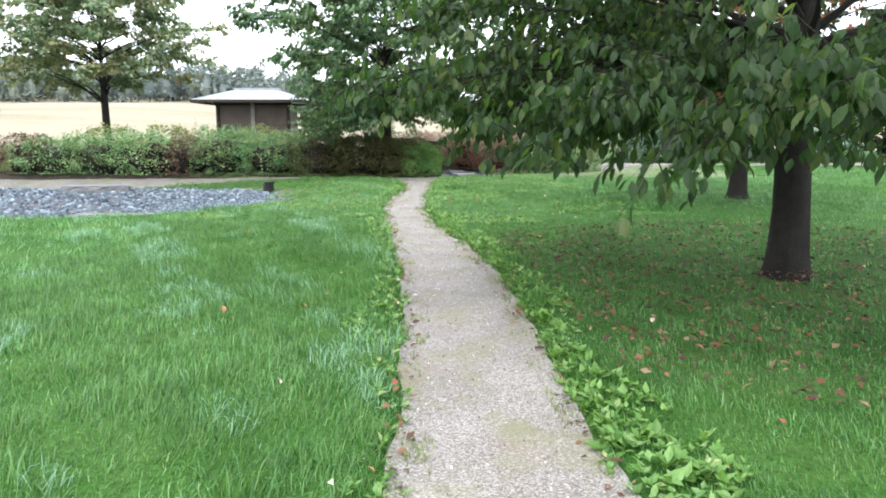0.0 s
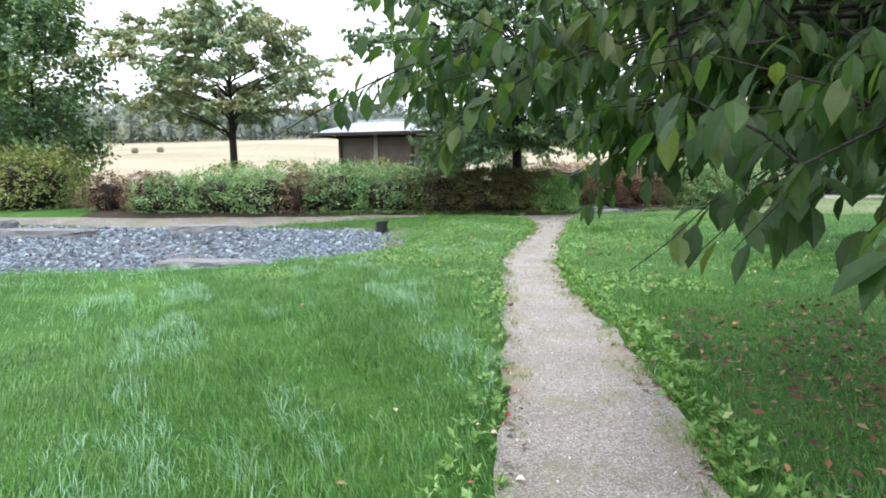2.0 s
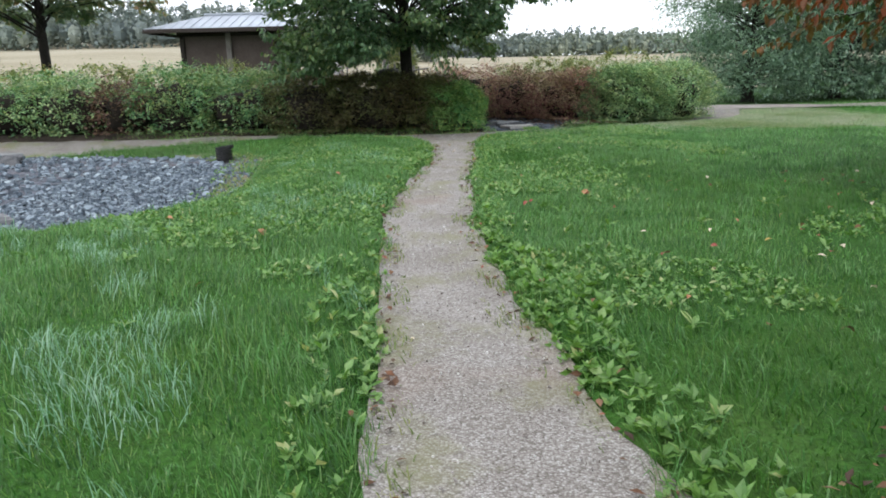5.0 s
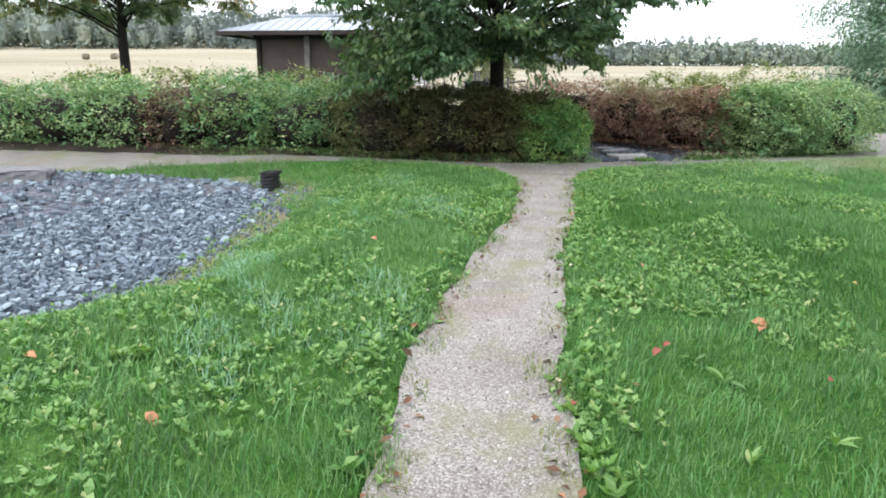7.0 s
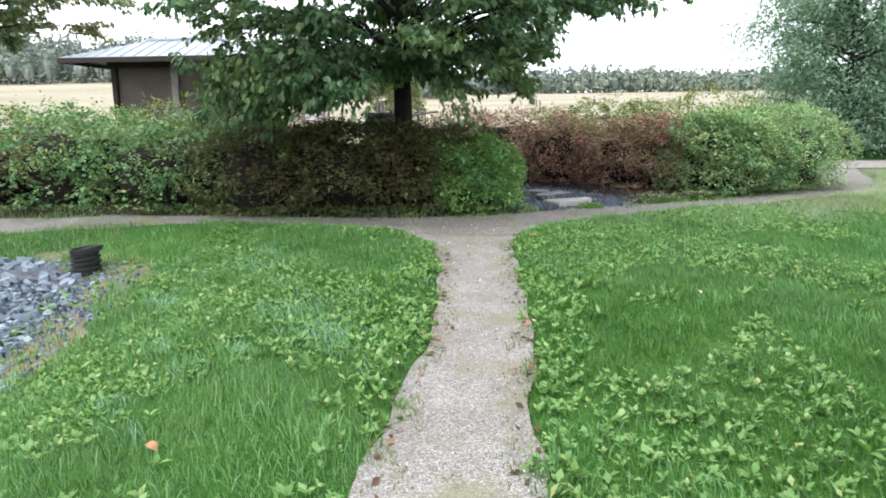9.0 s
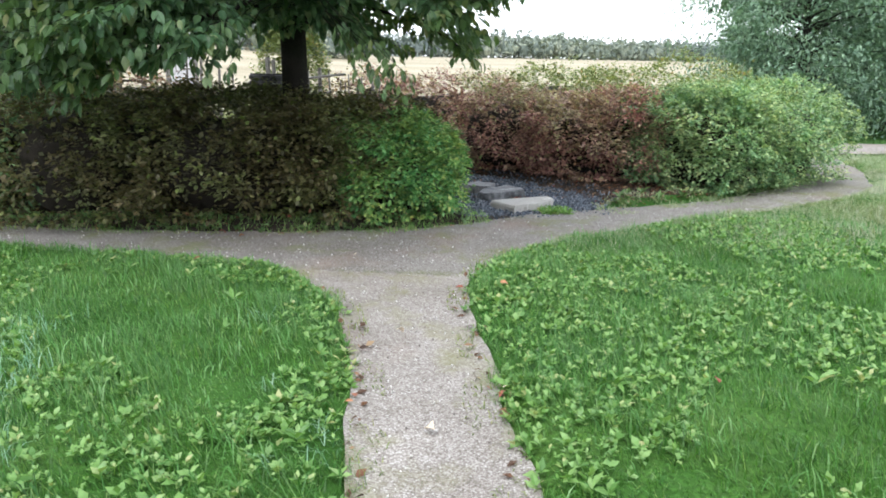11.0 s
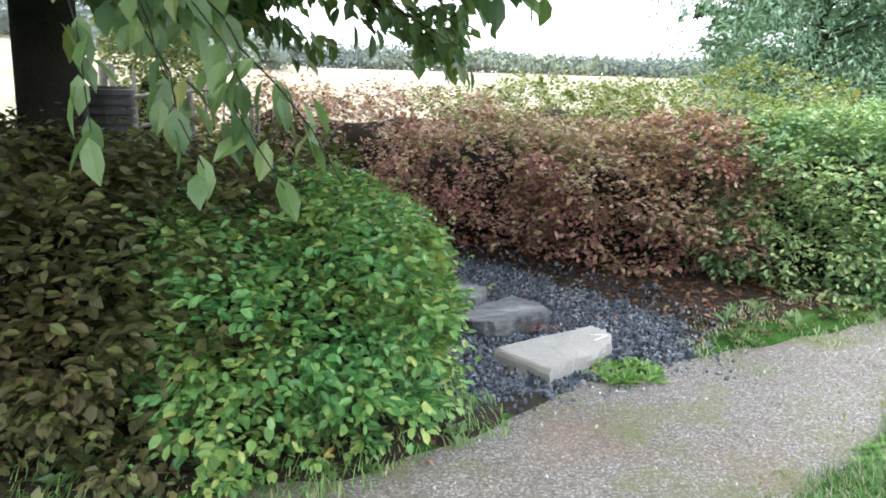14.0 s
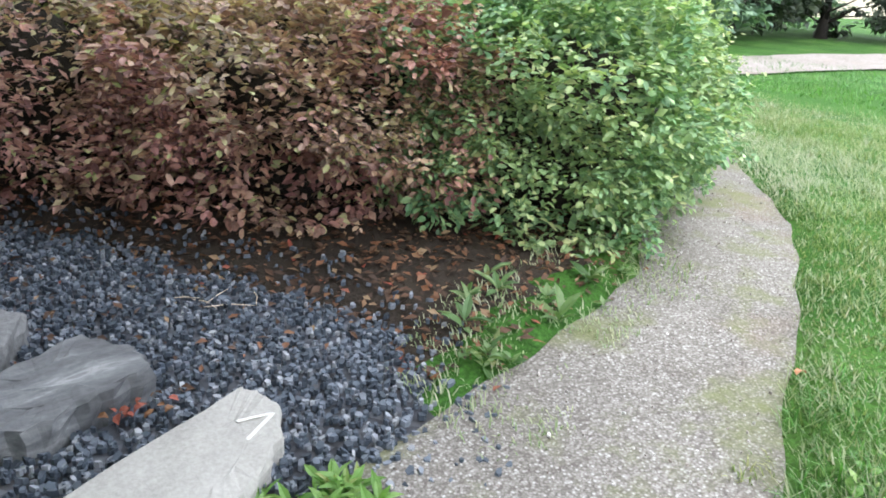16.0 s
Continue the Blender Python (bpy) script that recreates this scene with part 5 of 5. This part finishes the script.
# ---- stone slabs on dark crushed stone ----
v, f, _ = flat_chips(10000, lambda x, y: poly_distance(CRUSH, x, y) < 0.03 + 0.12 * smooth_noise(x, y, 9) + 0.25 * (np.sin(x * 733.1 + y * 917.7) > 0.9), -0.5, 2.3, 24.3, 27.9, (0.018, 0.042), (0.005, 0.012), 0.004, rng, 0.01)
tagged(mesh_object("crushed_stone", v, f, M_CRUSH), "bed of dark blue-grey crushed stone between the shrubs", "stones", kind="stuff")
zg = -0.095
slab_stone("stone_slab", [(-0.41, 0.07), (-0.18, -0.29), (-0.01, -0.17), (0.14, -0.09), (0.33, 0.085), (0.40, 0.24), (0.37, 0.37), (0.325, 0.42)], (0.72, 25.0, zg), 0.115, M_SLAB, "flat pale grey stone slab with a white chalk arrow", "stone slab", 0.008, 8)
slab_stone("stone_slab", [(-0.29, -0.06), (-0.09, -0.17), (0.10, -0.1), (0.32, -0.02), (0.30, 0.12), (0.16, 0.30), (-0.02, 0.22), (-0.2, 0.12)], (0.50, 25.63, zg), 0.15, M_STREAK, "dark streaked flat stone on crushed stone", "stone slab", 0.015, 9, (0.05, 0.06))
slab_stone("stone_slab", [(-0.25, -0.05), (0.12, -0.24), (0.27, 0.04), (0.07, 0.2)], (0.26, 26.2, zg), 0.15, M_ROCK, "grey flat stone half under the shrub", "stone slab", 0.015, 10)
arrow = empty("chalk_arrow", (1.06, 25.2, zg + 0.121), "white chalk arrow drawn on the pale slab", "marking")
for dx, dy, ln, turn in ((-0.045, 0.012, 0.11, -0.15), (-0.045, -0.04, 0.15, 0.62)):
    bm = box_bm(ln, 0.012, 0.003, (0, 0, 0), 0.001)
    bmesh.ops.rotate(bm, cent=(0, 0, 0), matrix=Matrix.Rotation(turn, 3, 'Z'), verts=bm.verts)
    bmesh.ops.translate(bm, vec=(dx, dy, 0.0), verts=bm.verts)
    part("stroke", bm, M_CHALK, arrow)


def blades(n, region, x0, x1, y0, y1, length, width, rg, lean=0.9, lift=0.0, plain=False):
    """Bent grass blades as vertices and faces."""
    x, y = rg.uniform(x0, x1, n), rg.uniform(y0, y1, n)
    ok = region(x, y)
    x, y = x[ok], y[ok]
    n = len(x)
    ln = rg.uniform(length[0], length[1], n) * np.clip(1.0 + 0.6 * smooth_noise(x, y, 2.6, 2) + 0.6 * smooth_noise(x, y, 6.3, 6), 0.3, 2.0)
    ln *= np.where((x > 0.9) & (y < 13), 0.62, 1.0)
    wd = rg.uniform(width[0], width[1], n)
    comb = 2.2 + 1.6 * smooth_noise(x, y, 0.55, 5)
    a = np.where(rg.random(n) < 0.55, comb + rg.normal(0, 0.6, n), rg.uniform(0, 6.28, n))
    b = np.clip(rg.normal(lean, 0.3, n), 0.05, 1.35)
    z = ground_z(x, y) + lift
    dx, dy = np.cos(a), np.sin(a)
    sx, sy = -dy * wd, dx * wd
    m_h, m_o = ln * 0.6 * np.cos(b * 0.55), ln * 0.6 * np.sin(b * 0.55)
    t_h, t_o = m_h + ln * 0.45 * np.cos(b * 1.25), m_o + ln * 0.45 * np.sin(b * 1.25)
    if plain:
        vs = np.stack([np.stack([x - sx, y - sy, z], -1), np.stack([x + sx, y + sy, z], -1), np.stack([x + dx * t_o, y + dy * t_o, z + t_h], -1)], 1).reshape(-1, 3)
        return vs, [np.array([[0, 1, 2]]) + (np.arange(n) * 3)[:, None]]
    vs = np.stack([np.stack([x - sx, y - sy, z], -1), np.stack([x + sx, y + sy, z], -1),
                   np.stack([x + dx * m_o + sx * 0.8, y + dy * m_o + sy * 0.8, z + m_h], -1), np.stack([x + dx * m_o - sx * 0.8, y + dy * m_o - sy * 0.8, z + m_h], -1),
                   np.stack([x + dx * t_o, y + dy * t_o, z + t_h], -1)], 1).reshape(-1, 3)
    off = (np.arange(n) * 5)[:, None]
    return vs, [np.array([[0, 1, 2, 3]]) + off, np.array([[3, 2, 4]]) + off]


def off_paths(x, y, gap=0.0):
    d = path_distance(x, y) + 0.07 * smooth_noise(x, y, 4.5, 3)
    pond = poly_distance(POND, x, y)
    north_side = (y > np.interp(x, NORTH[:, 0], NORTH[:, 1])) & (x < 6.6)
    bare = np.where((x > -6.2) & (y > 13.5) & (y < 21.6), 0.38 + 0.28 * smooth_noise(x, y, 2.1, 7), 0.0)
    return (d > gap) & (pond > bare) & ~north_side


rg = np.random.default_rng(21)
v, f = blades(105000, lambda x, y: off_paths(x, y, 0.02) & (x > -4.5 + 0.5 * smooth_noise(x, y, 1.9)) & (x < 4.2 + 0.5 * smooth_noise(x, y, 1.7)), -5.0, 4.7, 1.2, 24.4, (0.055, 0.11), (0.0022, 0.0042), rg)
tagged(mesh_object("lawn_grass", v, f, M_GRASS), "fresh green lawn grass along the footpath", "grass", kind="stuff")
v, f = blades(280000, lambda x, y: off_paths(x, y, 0.02) & ((x < -4.1) | (x > 3.8) | (y < 1.5)) & ~((y > 22.6) & (x > -1) & (x < 11)) & (y < 24.8 + np.maximum(x - 2, 0)), -17, 17, -7, 34, (0.07, 0.12), (0.004, 0.008), rg, plain=True)
tagged(mesh_object("lawn_grass", v, f, M_GRASS), "green lawn grass spreading to the trees and slate bed", "grass", kind="stuff")

v, f = blades(470000, lambda x, y: off_paths(x, y, 0.0) & (x > -4.3 + 0.5 * smooth_noise(x, y, 1.3)) & (x < 2.5 + 0.5 * smooth_noise(x, y, 1.1)), -4.8, 3.0, 1.6, 24.2, (0.045, 0.085), (0.0016, 0.0032), rg, 0.75, plain=True)
tagged(mesh_object("fine_grass", v, f, M_GRASS_FINE), "dense fine yellow-green grass beside the footpath", "grass", kind="stuff")

v, f = blades(105000, lambda x, y: off_paths(x, y, 0.06) & (x < np.interp(y, MAIN[:, 0], MAIN[:, 1])) & (x > -6) & (smooth_noise(x * 1.0, y * 0.6, 2.3, 9) + 0.6 * smooth_noise(x, y, 5.5, 4) > 0.42), -6, 1, 1.0, 21, (0.08, 0.14), (0.0014, 0.0028), rg, 1.05)
tagged(mesh_object("sheen_tuft_grass", v, f, M_TUFT), "longer grass tufts with the lawn's bluish sheen in their colour", "grass", kind="stuff")


v, f = blades(26000, lambda x, y: (poly_distance(POND, x, y) > 0.05) & (y > 21.0) & (y < np.interp(x, SOUTH[:, 0], SOUTH[:, 1]) + 0.08), -24, -5.6, 21.4, 24.0, (0.07, 0.13), (0.003, 0.006), rg, 0.6, plain=True)
tagged(mesh_object("verge_grass", v, f, M_WEED_DULL), "longer grass between the slate bed and the path", "grass", kind="stuff")

v, f = blades(26000, lambda x, y: (y > 27.6 + 0.6 * smooth_noise(x, y, 1.1)) & ~((np.abs(x + 8.1) < 2.2) & (y > 30)), -30, -1.2, 27.4, 41.5, (0.35, 0.75), (0.006, 0.014), rg, 0.5, plain=True)
tagged(mesh_object("meadow_grass", v, f, M_HEDGE_OLIVE), "tall pale meadow grass behind the border", "grass", kind="stuff")


v, f = blades(250000, lambda x, y: off_paths(x, y, 0.02) & (rg.random(len(x)) < smoothstep(22.0, 24.4, y) * smoothstep(11.0, 8.4, x)), 0.0, 11, 22.0, 31, (0.04, 0.08), (0.0025, 0.005), rg, plain=True)
tagged(mesh_object("lawn_grass", v, f, M_PALEGRASS), "pale short lawn grass beside the curving gravel path", "grass", kind="stuff")


v, f = blades(150000, lambda x, y: (np.abs(path_distance(x, y) + 0.05) < 0.09 + 0.06 * smooth_noise(x, y, 1.9, 5)) & (smooth_noise(x, y, 6.5, 1) > -0.1), -3.0, 2.5, 2.0, 24.3, (0.018, 0.055), (0.002, 0.0038), rg, 1.1, 0.018)
tagged(mesh_object("path_edge_grass", v, f, M_EDGEGRASS), "short yellow-green grass creeping over the gravel edges", "grass", kind="stuff")


def weeds(n, region, x0, x1, y0, y1, size, rg, name, label):
    x, y = rg.uniform(x0, x1, n), rg.uniform(y0, y1, n)
    ok = region(x, y)
    x, y = x[ok], y[ok]
    k = 6
    X, Y = np.repeat(x, k), np.repeat(y, k)
    m = len(X)
    yaw = np.tile(np.arange(k) * 6.283 / k, len(x)) + rg.normal(0, 0.4, m)
    z = ground_z(X, Y) + rg.uniform(0.01, 0.045, m)
    ln = np.repeat(rg.uniform(size[0], size[1], len(x)), k) * rg.uniform(0.6, 1.1, m)
    v, f = scatter_leaves(LEAF_LONG if size[1] > 0.1 else LEAF_PAIR if name == "lawn_weeds" else LEAF_SMALL, np.stack([X, Y, z], -1), ln, yaw, rg.normal(0.6, 0.3, m), rg.normal(0, 0.35, m))
    tagged(mesh_object(name, v, f, M_WEED_BRIGHT if "lush" in label else M_WEED_DULL if "border" in name else M_WEED), label, "weeds", kind="stuff")


def edge_band(lo, hi):
    return lambda x, y: off_paths(x, y, lo) & (path_distance(x, y) < hi + 0.25 * smooth_noise(x, y, 1.3, 8))


weeds(9000, edge_band(0.0, 0.3), -2.2, 2.0, 1.5, 22.5, (0.03, 0.075), rg, "edge_weeds", "broad-leaved weeds along the edges of the footpath")
weeds(3600, lambda x, y: off_paths(x, y, 0.0) & (x > np.interp(y, MAIN[:, 0], MAIN[:, 2])) & (path_distance(x, y) < 0.32 + 0.25 * smooth_noise(x, y, 1.6, 2)), -0.6, 1.7, 2.0, 14, (0.04, 0.09), rg, "edge_weeds", "lush dandelion leaves along the shaded side of the footpath")
weeds(21000, lambda x, y: off_paths(x, y, 0.06) & (smooth_noise(x, y, 1.1, 4) > np.where((x > 1.3) & (y < 19), 0.35, np.where(y < 13, 0.1, -0.2))), -4.2, 3.6, 11.0, 24, (0.022, 0.058), rg, "lawn_weeds", "clover and dandelion leaves in the lawn")
weeds(150, lambda x, y: off_paths(x, y, 0.15), -3.4, 3.4, 10.5, 23, (0.06, 0.11), rg, "plantain_weeds", "broad plantain rosettes in the lawn")


def foot_band(x, y, lo, hi):
    e = np.interp(x, NORTH[:, 0], NORTH[:, 1])
    return (y > e + lo) & (y < e + hi + 0.15 * smooth_noise(x, y, 2.2)) & ((x < 0.0) | (x > 1.7))


weeds(1700, lambda x, y: foot_band(x, y, -0.02, 0.35), -14, 6.4, 23.4, 29.3, (0.035, 0.085), rg, "border_weeds", "green weeds along the foot of the border shrubs")
weeds(620, lambda x, y: foot_band(x, y, 0.05, 0.5) & (x > 1.9), 1.8, 6.4, 25, 29.3, (0.06, 0.16), rg, "border_weeds", "long-leaved dandelion weeds below the russet shrub")
v, f = blades(30000, lambda x, y: (y > np.interp(x, NORTH[:, 0], NORTH[:, 1]) - 0.3 - 0.2 * smooth_noise(x, y, 3)) & (y < np.interp(x, NORTH[:, 0], NORTH[:, 1]) + 0.5) & (x > 1.6) & (smooth_noise(x, y, 5, 3) > -0.25), 1.5, 6.4, 24.6, 29.3, (0.02, 0.06), (0.002, 0.004), rg, 1.0, 0.02)
tagged(mesh_object("border_grass", v, f, M_PALEGRASS), "thin yellowish grass along the gravel below the shrubs", "grass", kind="stuff")
v, f = blades(9000, lambda x, y: (np.abs(y - np.interp(x, NORTH[:, 0], NORTH[:, 1]) - 0.12) < 0.2 + 0.15 * smooth_noise(x, y, 2)) & (x < 0.2), -9, 0.3, 23.4, 24.6, (0.03, 0.09), (0.002, 0.004), rg, 1.0, 0.02)
tagged(mesh_object("border_grass", v, f, M_WEED), "thin grass tufts at the foot of the dusky shrubs", "grass", kind="stuff")
weeds(40, lambda x, y: x > -9, 0.82, 1.22, 24.66, 24.95, (0.06, 0.12), rg, "slab_weeds", "small green weeds beside the stone slab")
v, f = blades(26000, lambda x, y: (np.abs(poly_distance(POND, x, y) - 0.3) < 0.38) & (smooth_noise(x, y, 3.1, 2) > -0.35), -6.4, -3.3, 13.6, 21.8, (0.03, 0.075), (0.002, 0.004), rg, 0.9)
tagged(mesh_object("margin_grass", v, f, M_HEDGE_OLIVE), "thin yellowed grass on the dry margin of the slate bed", "grass", kind="stuff")
v, f, _ = flat_chips(700, lambda x, y: np.abs(poly_distance(POND, x, y) - 0.2) < 0.28, -6.4, -3.5, 13.6, 21.8, (0.02, 0.08), (0.006, 0.02), 0.0, rng)
tagged(mesh_object("stray_slate", v, f, M_SLATE), "stray slate chips on the dry margin", "stones", kind="stuff")
weeds(900, lambda x, y: np.abs(poly_distance(POND, x, y) - 0.05) < 0.3 + 0.2 * smooth_noise(x, y, 2), -5.6, -3.3, 14.5, 21.4, (0.03, 0.07), rg, "bed_weeds", "sparse weeds creeping over the edge of the slate bed")


def litter(n, region, x0, x1, y0, y1, name, label, lift=0.03):
    x, y = rg.uniform(x0, x1, n), rg.uniform(y0, y1, n)
    ok = region(x, y)
    x, y = x[ok], y[ok]
    m = len(x)
    v, f = scatter_leaves(LEAF_SMALL, np.stack([x, y, ground_z(x, y) + lift + rg.uniform(0, 0.02, m)], -1), rg.uniform(0.018, 0.075, m), rg.uniform(0, 6.28, m), rg.normal(0.05, 0.25, m), rg.normal(0, 0.4, m))
    tagged(mesh_object(name, v, f, M_LITTER), label, "leaf litter", kind="stuff")


litter(10000, lambda x, y: np.abs(path_distance(x, y) + 0.02) < 0.045 + 0.05 * np.maximum(0, smooth_noise(x, y, 2.0)), -2.4, 2.0, 1.5, 22.5, "leaf_litter", "dry brown leaf bits along the path edges")
litter(8000, lambda x, y: (np.hypot(x - 3.4, y - 6.8) < 3.8) & (path_distance(x, y) > 0.3), 0.3, 7, 2.8, 11, "leaf_litter", "fallen brown and orange leaves in the shade of the cherry tree", 0.085)
weeds(800, lambda x, y: foot_band(x, y, 0.0, 0.4), -6, 0.1, 23.5, 24.8, (0.04, 0.095), rg, "border_weeds", "low broad weeds at the foot of the dusky shrubs")
litter(4500, lambda x, y: (poly_distance(CRUSH, x, y) > -0.05) & (y > np.interp(x, NORTH[:, 0], NORTH[:, 1]) + 0.1), 0.3, 3.6, 25.2, 28.2, "leaf_litter", "dark fallen leaves on the soil below the russet shrub", 0.01)
litter(9000, lambda x, y: foot_band(x, y, -0.05, 1.2) | ((poly_distance(CRUSH, x, y) < 0.5) & (y > 25.6)), -9, 6.4, 23.4, 29.3, "leaf_litter", "brown leaf litter on the soil below the shrubs", 0.02)

# pebbles lying loose on the paths
v, f, _ = flat_chips(6000, lambda x, y: path_distance(x, y) < -0.02, -4.5, 6, 2, 28, (0.005, 0.018), (0.002, 0.007), 0.012, rng, 0.004)
tagged(mesh_object("loose_pebbles", v, f, M_PEBBLE), "small pale pebbles loose on the footpath", "pebbles", kind="stuff")


# ---- fallen leaves ----
leaf_meshes = {}
for key in M_FALLEN:
    for s in range(2):
        me = bpy.data.meshes.new("fallen_leaf")
        tv = LEAF_FULL[0] * np.array([1, 1.15, 1.0])
        tv = tv + np.stack([0 * tv[:, 0], 0 * tv[:, 0], (0.25 if s else 0.12) * np.sin(tv[:, 0] * 3.0) * (1 + 1.5 * tv[:, 1])], -1)
        me.from_pydata([tuple(p) for p in tv], [], [tuple(int(i) for i in row) for a in LEAF_FULL[1] for row in a])
        me.materials.append(M_FALLEN[key])
        leaf_meshes.setdefault(key, []).append(me)


def fallen(x, y, size, key, r):
    ob = new("fallen_leaf", r.choice(leaf_meshes[key]))
    on_path = float(path_distance(np.array(x), np.array(y))) < 0
    ob.location = (x, y, float(ground_z(x, y)) + (0.03 if on_path else 0.055))
    ob.rotation_euler = (r.gauss(0, 0.25), r.gauss(0, 0.25), r.uniform(0, 6.28))
    size *= 0.82
    ob.scale = (size, size, size)
    tagged(ob, {"orange": "dry orange leaf fallen on the lawn", "red": "bright red leaf fallen on the ground", "brown": "curled brown leaf fallen under the tree", "pale": "pale faded leaf fallen on the ground", "yellow": "yellowed leaf fallen on the grass"}[key], "leaf", "fallen leaves")


r = random.Random(17)
for x, y, s, key in [(-1.65, 5.14, 0.09, "orange"), (-1.07, 5.38, 0.08, "orange"), (-0.98, 6.7, 0.07, "pale"), (-0.29, 3.8, 0.08, "red"), (-1.87, 11.26, 0.08, "orange"), (-2.54, 9.22, 0.09, "orange"), (1.85, 12.0, 0.07, "pale"),
                     (0.74, 14.37, 0.11, "orange"), (0.16, 14.0, 0.06, "red"), (-0.3, 13.4, 0.07, "red"), (-1.24, 14.26, 0.09, "red"), (-2.08, 16.2, 0.09, "orange"), (1.01, 18.8, 0.09, "pale"), (1.54, 18.9, 0.06, "pale"), (-0.31, 18.3, 0.08, "orange"),
                     (-0.11, 21.5, 0.09, "orange"), (-2.37, 22.27, 0.09, "brown"), (-0.39, 21.8, 0.1, "red"), (-1.18, 22.8, 0.05, "pale"), (2.93, 24.45, 0.08, "orange"), (-2.0, 12.7, 0.1, "orange"), (-2.9, 13.1, 0.1, "orange"), (-0.7, 19.6, 0.1, "pale"), (-0.65, 23.97, 0.12, "red"), (-2.5, 23.62, 0.1, "red"), (-2.0, 23.6, 0.1, "red"), (-1.7, 23.62, 0.09, "orange"), (-2.3, 23.55, 0.08, "orange"), (-0.3, 19.9, 0.07, "red"), (0.72, 19.8, 0.08, "red"), (-0.79, 20.84, 0.08, "pale"), (0.71, 14.5, 0.11, "orange"), (0.94, 12.1, 0.12, "red"), (-0.42, 21.6, 0.07, "red")]:
    fallen(x, y, s, key, r)
n = 0
while n < 150:
    x, y = r.gauss(2.4, 1.7), r.uniform(2.5, 16)
    if path_distance(np.array(x), np.array(y)) < -0.05 or x > 6:
        continue
    fallen(x, y, r.uniform(0.05, 0.085), r.choices(["brown", "orange", "red", "pale", "yellow"], [4, 5, 2, 3, 1])[0], r)
    n += 1
while n < 215:
    y = r.uniform(2.5, 21)
    side = r.choice([1, 2])
    x = float(np.interp(y, MAIN[:, 0], MAIN[:, side])) + r.gauss(0, 0.08) + (0.05 if side == 2 else -0.05)
    fallen(x, y, r.uniform(0.04, 0.075), r.choices(["brown", "orange", "red", "pale"], [6, 2, 1, 2])[0], r)
    n += 1
while n < 240:
    x, y = r.uniform(-4.4, -0.1), r.uniform(23.75, 24.15)
    fallen(x, y, r.uniform(0.05, 0.09), r.choices(["brown", "orange", "red"], [4, 2, 2])[0], r)
    n += 1

# withered red leaves between the slabs, and dry straws on the crushed stone
for k in range(14):
    fallen(0.78 + r.gauss(0, 0.09), 25.5 + r.gauss(0, 0.05), r.uniform(0.04, 0.07), r.choice(["red", "red", "brown"]), r)
for a, b in (((1.18, 26.17), (1.37, 26.07)), ((1.16, 26.27), (1.22, 26.12)), ((1.2, 26.2), (1.33, 26.28)), ((1.38, 26.08), (1.42, 26.2)), ((1.05, 26.33), (1.2, 26.24))):
    z0, z1 = float(ground_z(*a)) + 0.03, float(ground_z(*b)) + 0.035
    v, f = tube(np.array([(a[0], a[1], z0), ((a[0] + b[0]) / 2 + 0.01, (a[1] + b[1]) / 2, (z0 + z1) / 2 + 0.008), (b[0], b[1], z1)]), [0.002, 0.0025, 0.0015], 5)
    tagged(mesh_object("straw", v, f, M_FALLEN["pale"]), "dry pale straw lying on the dark crushed stone", "straw", "dry straws")
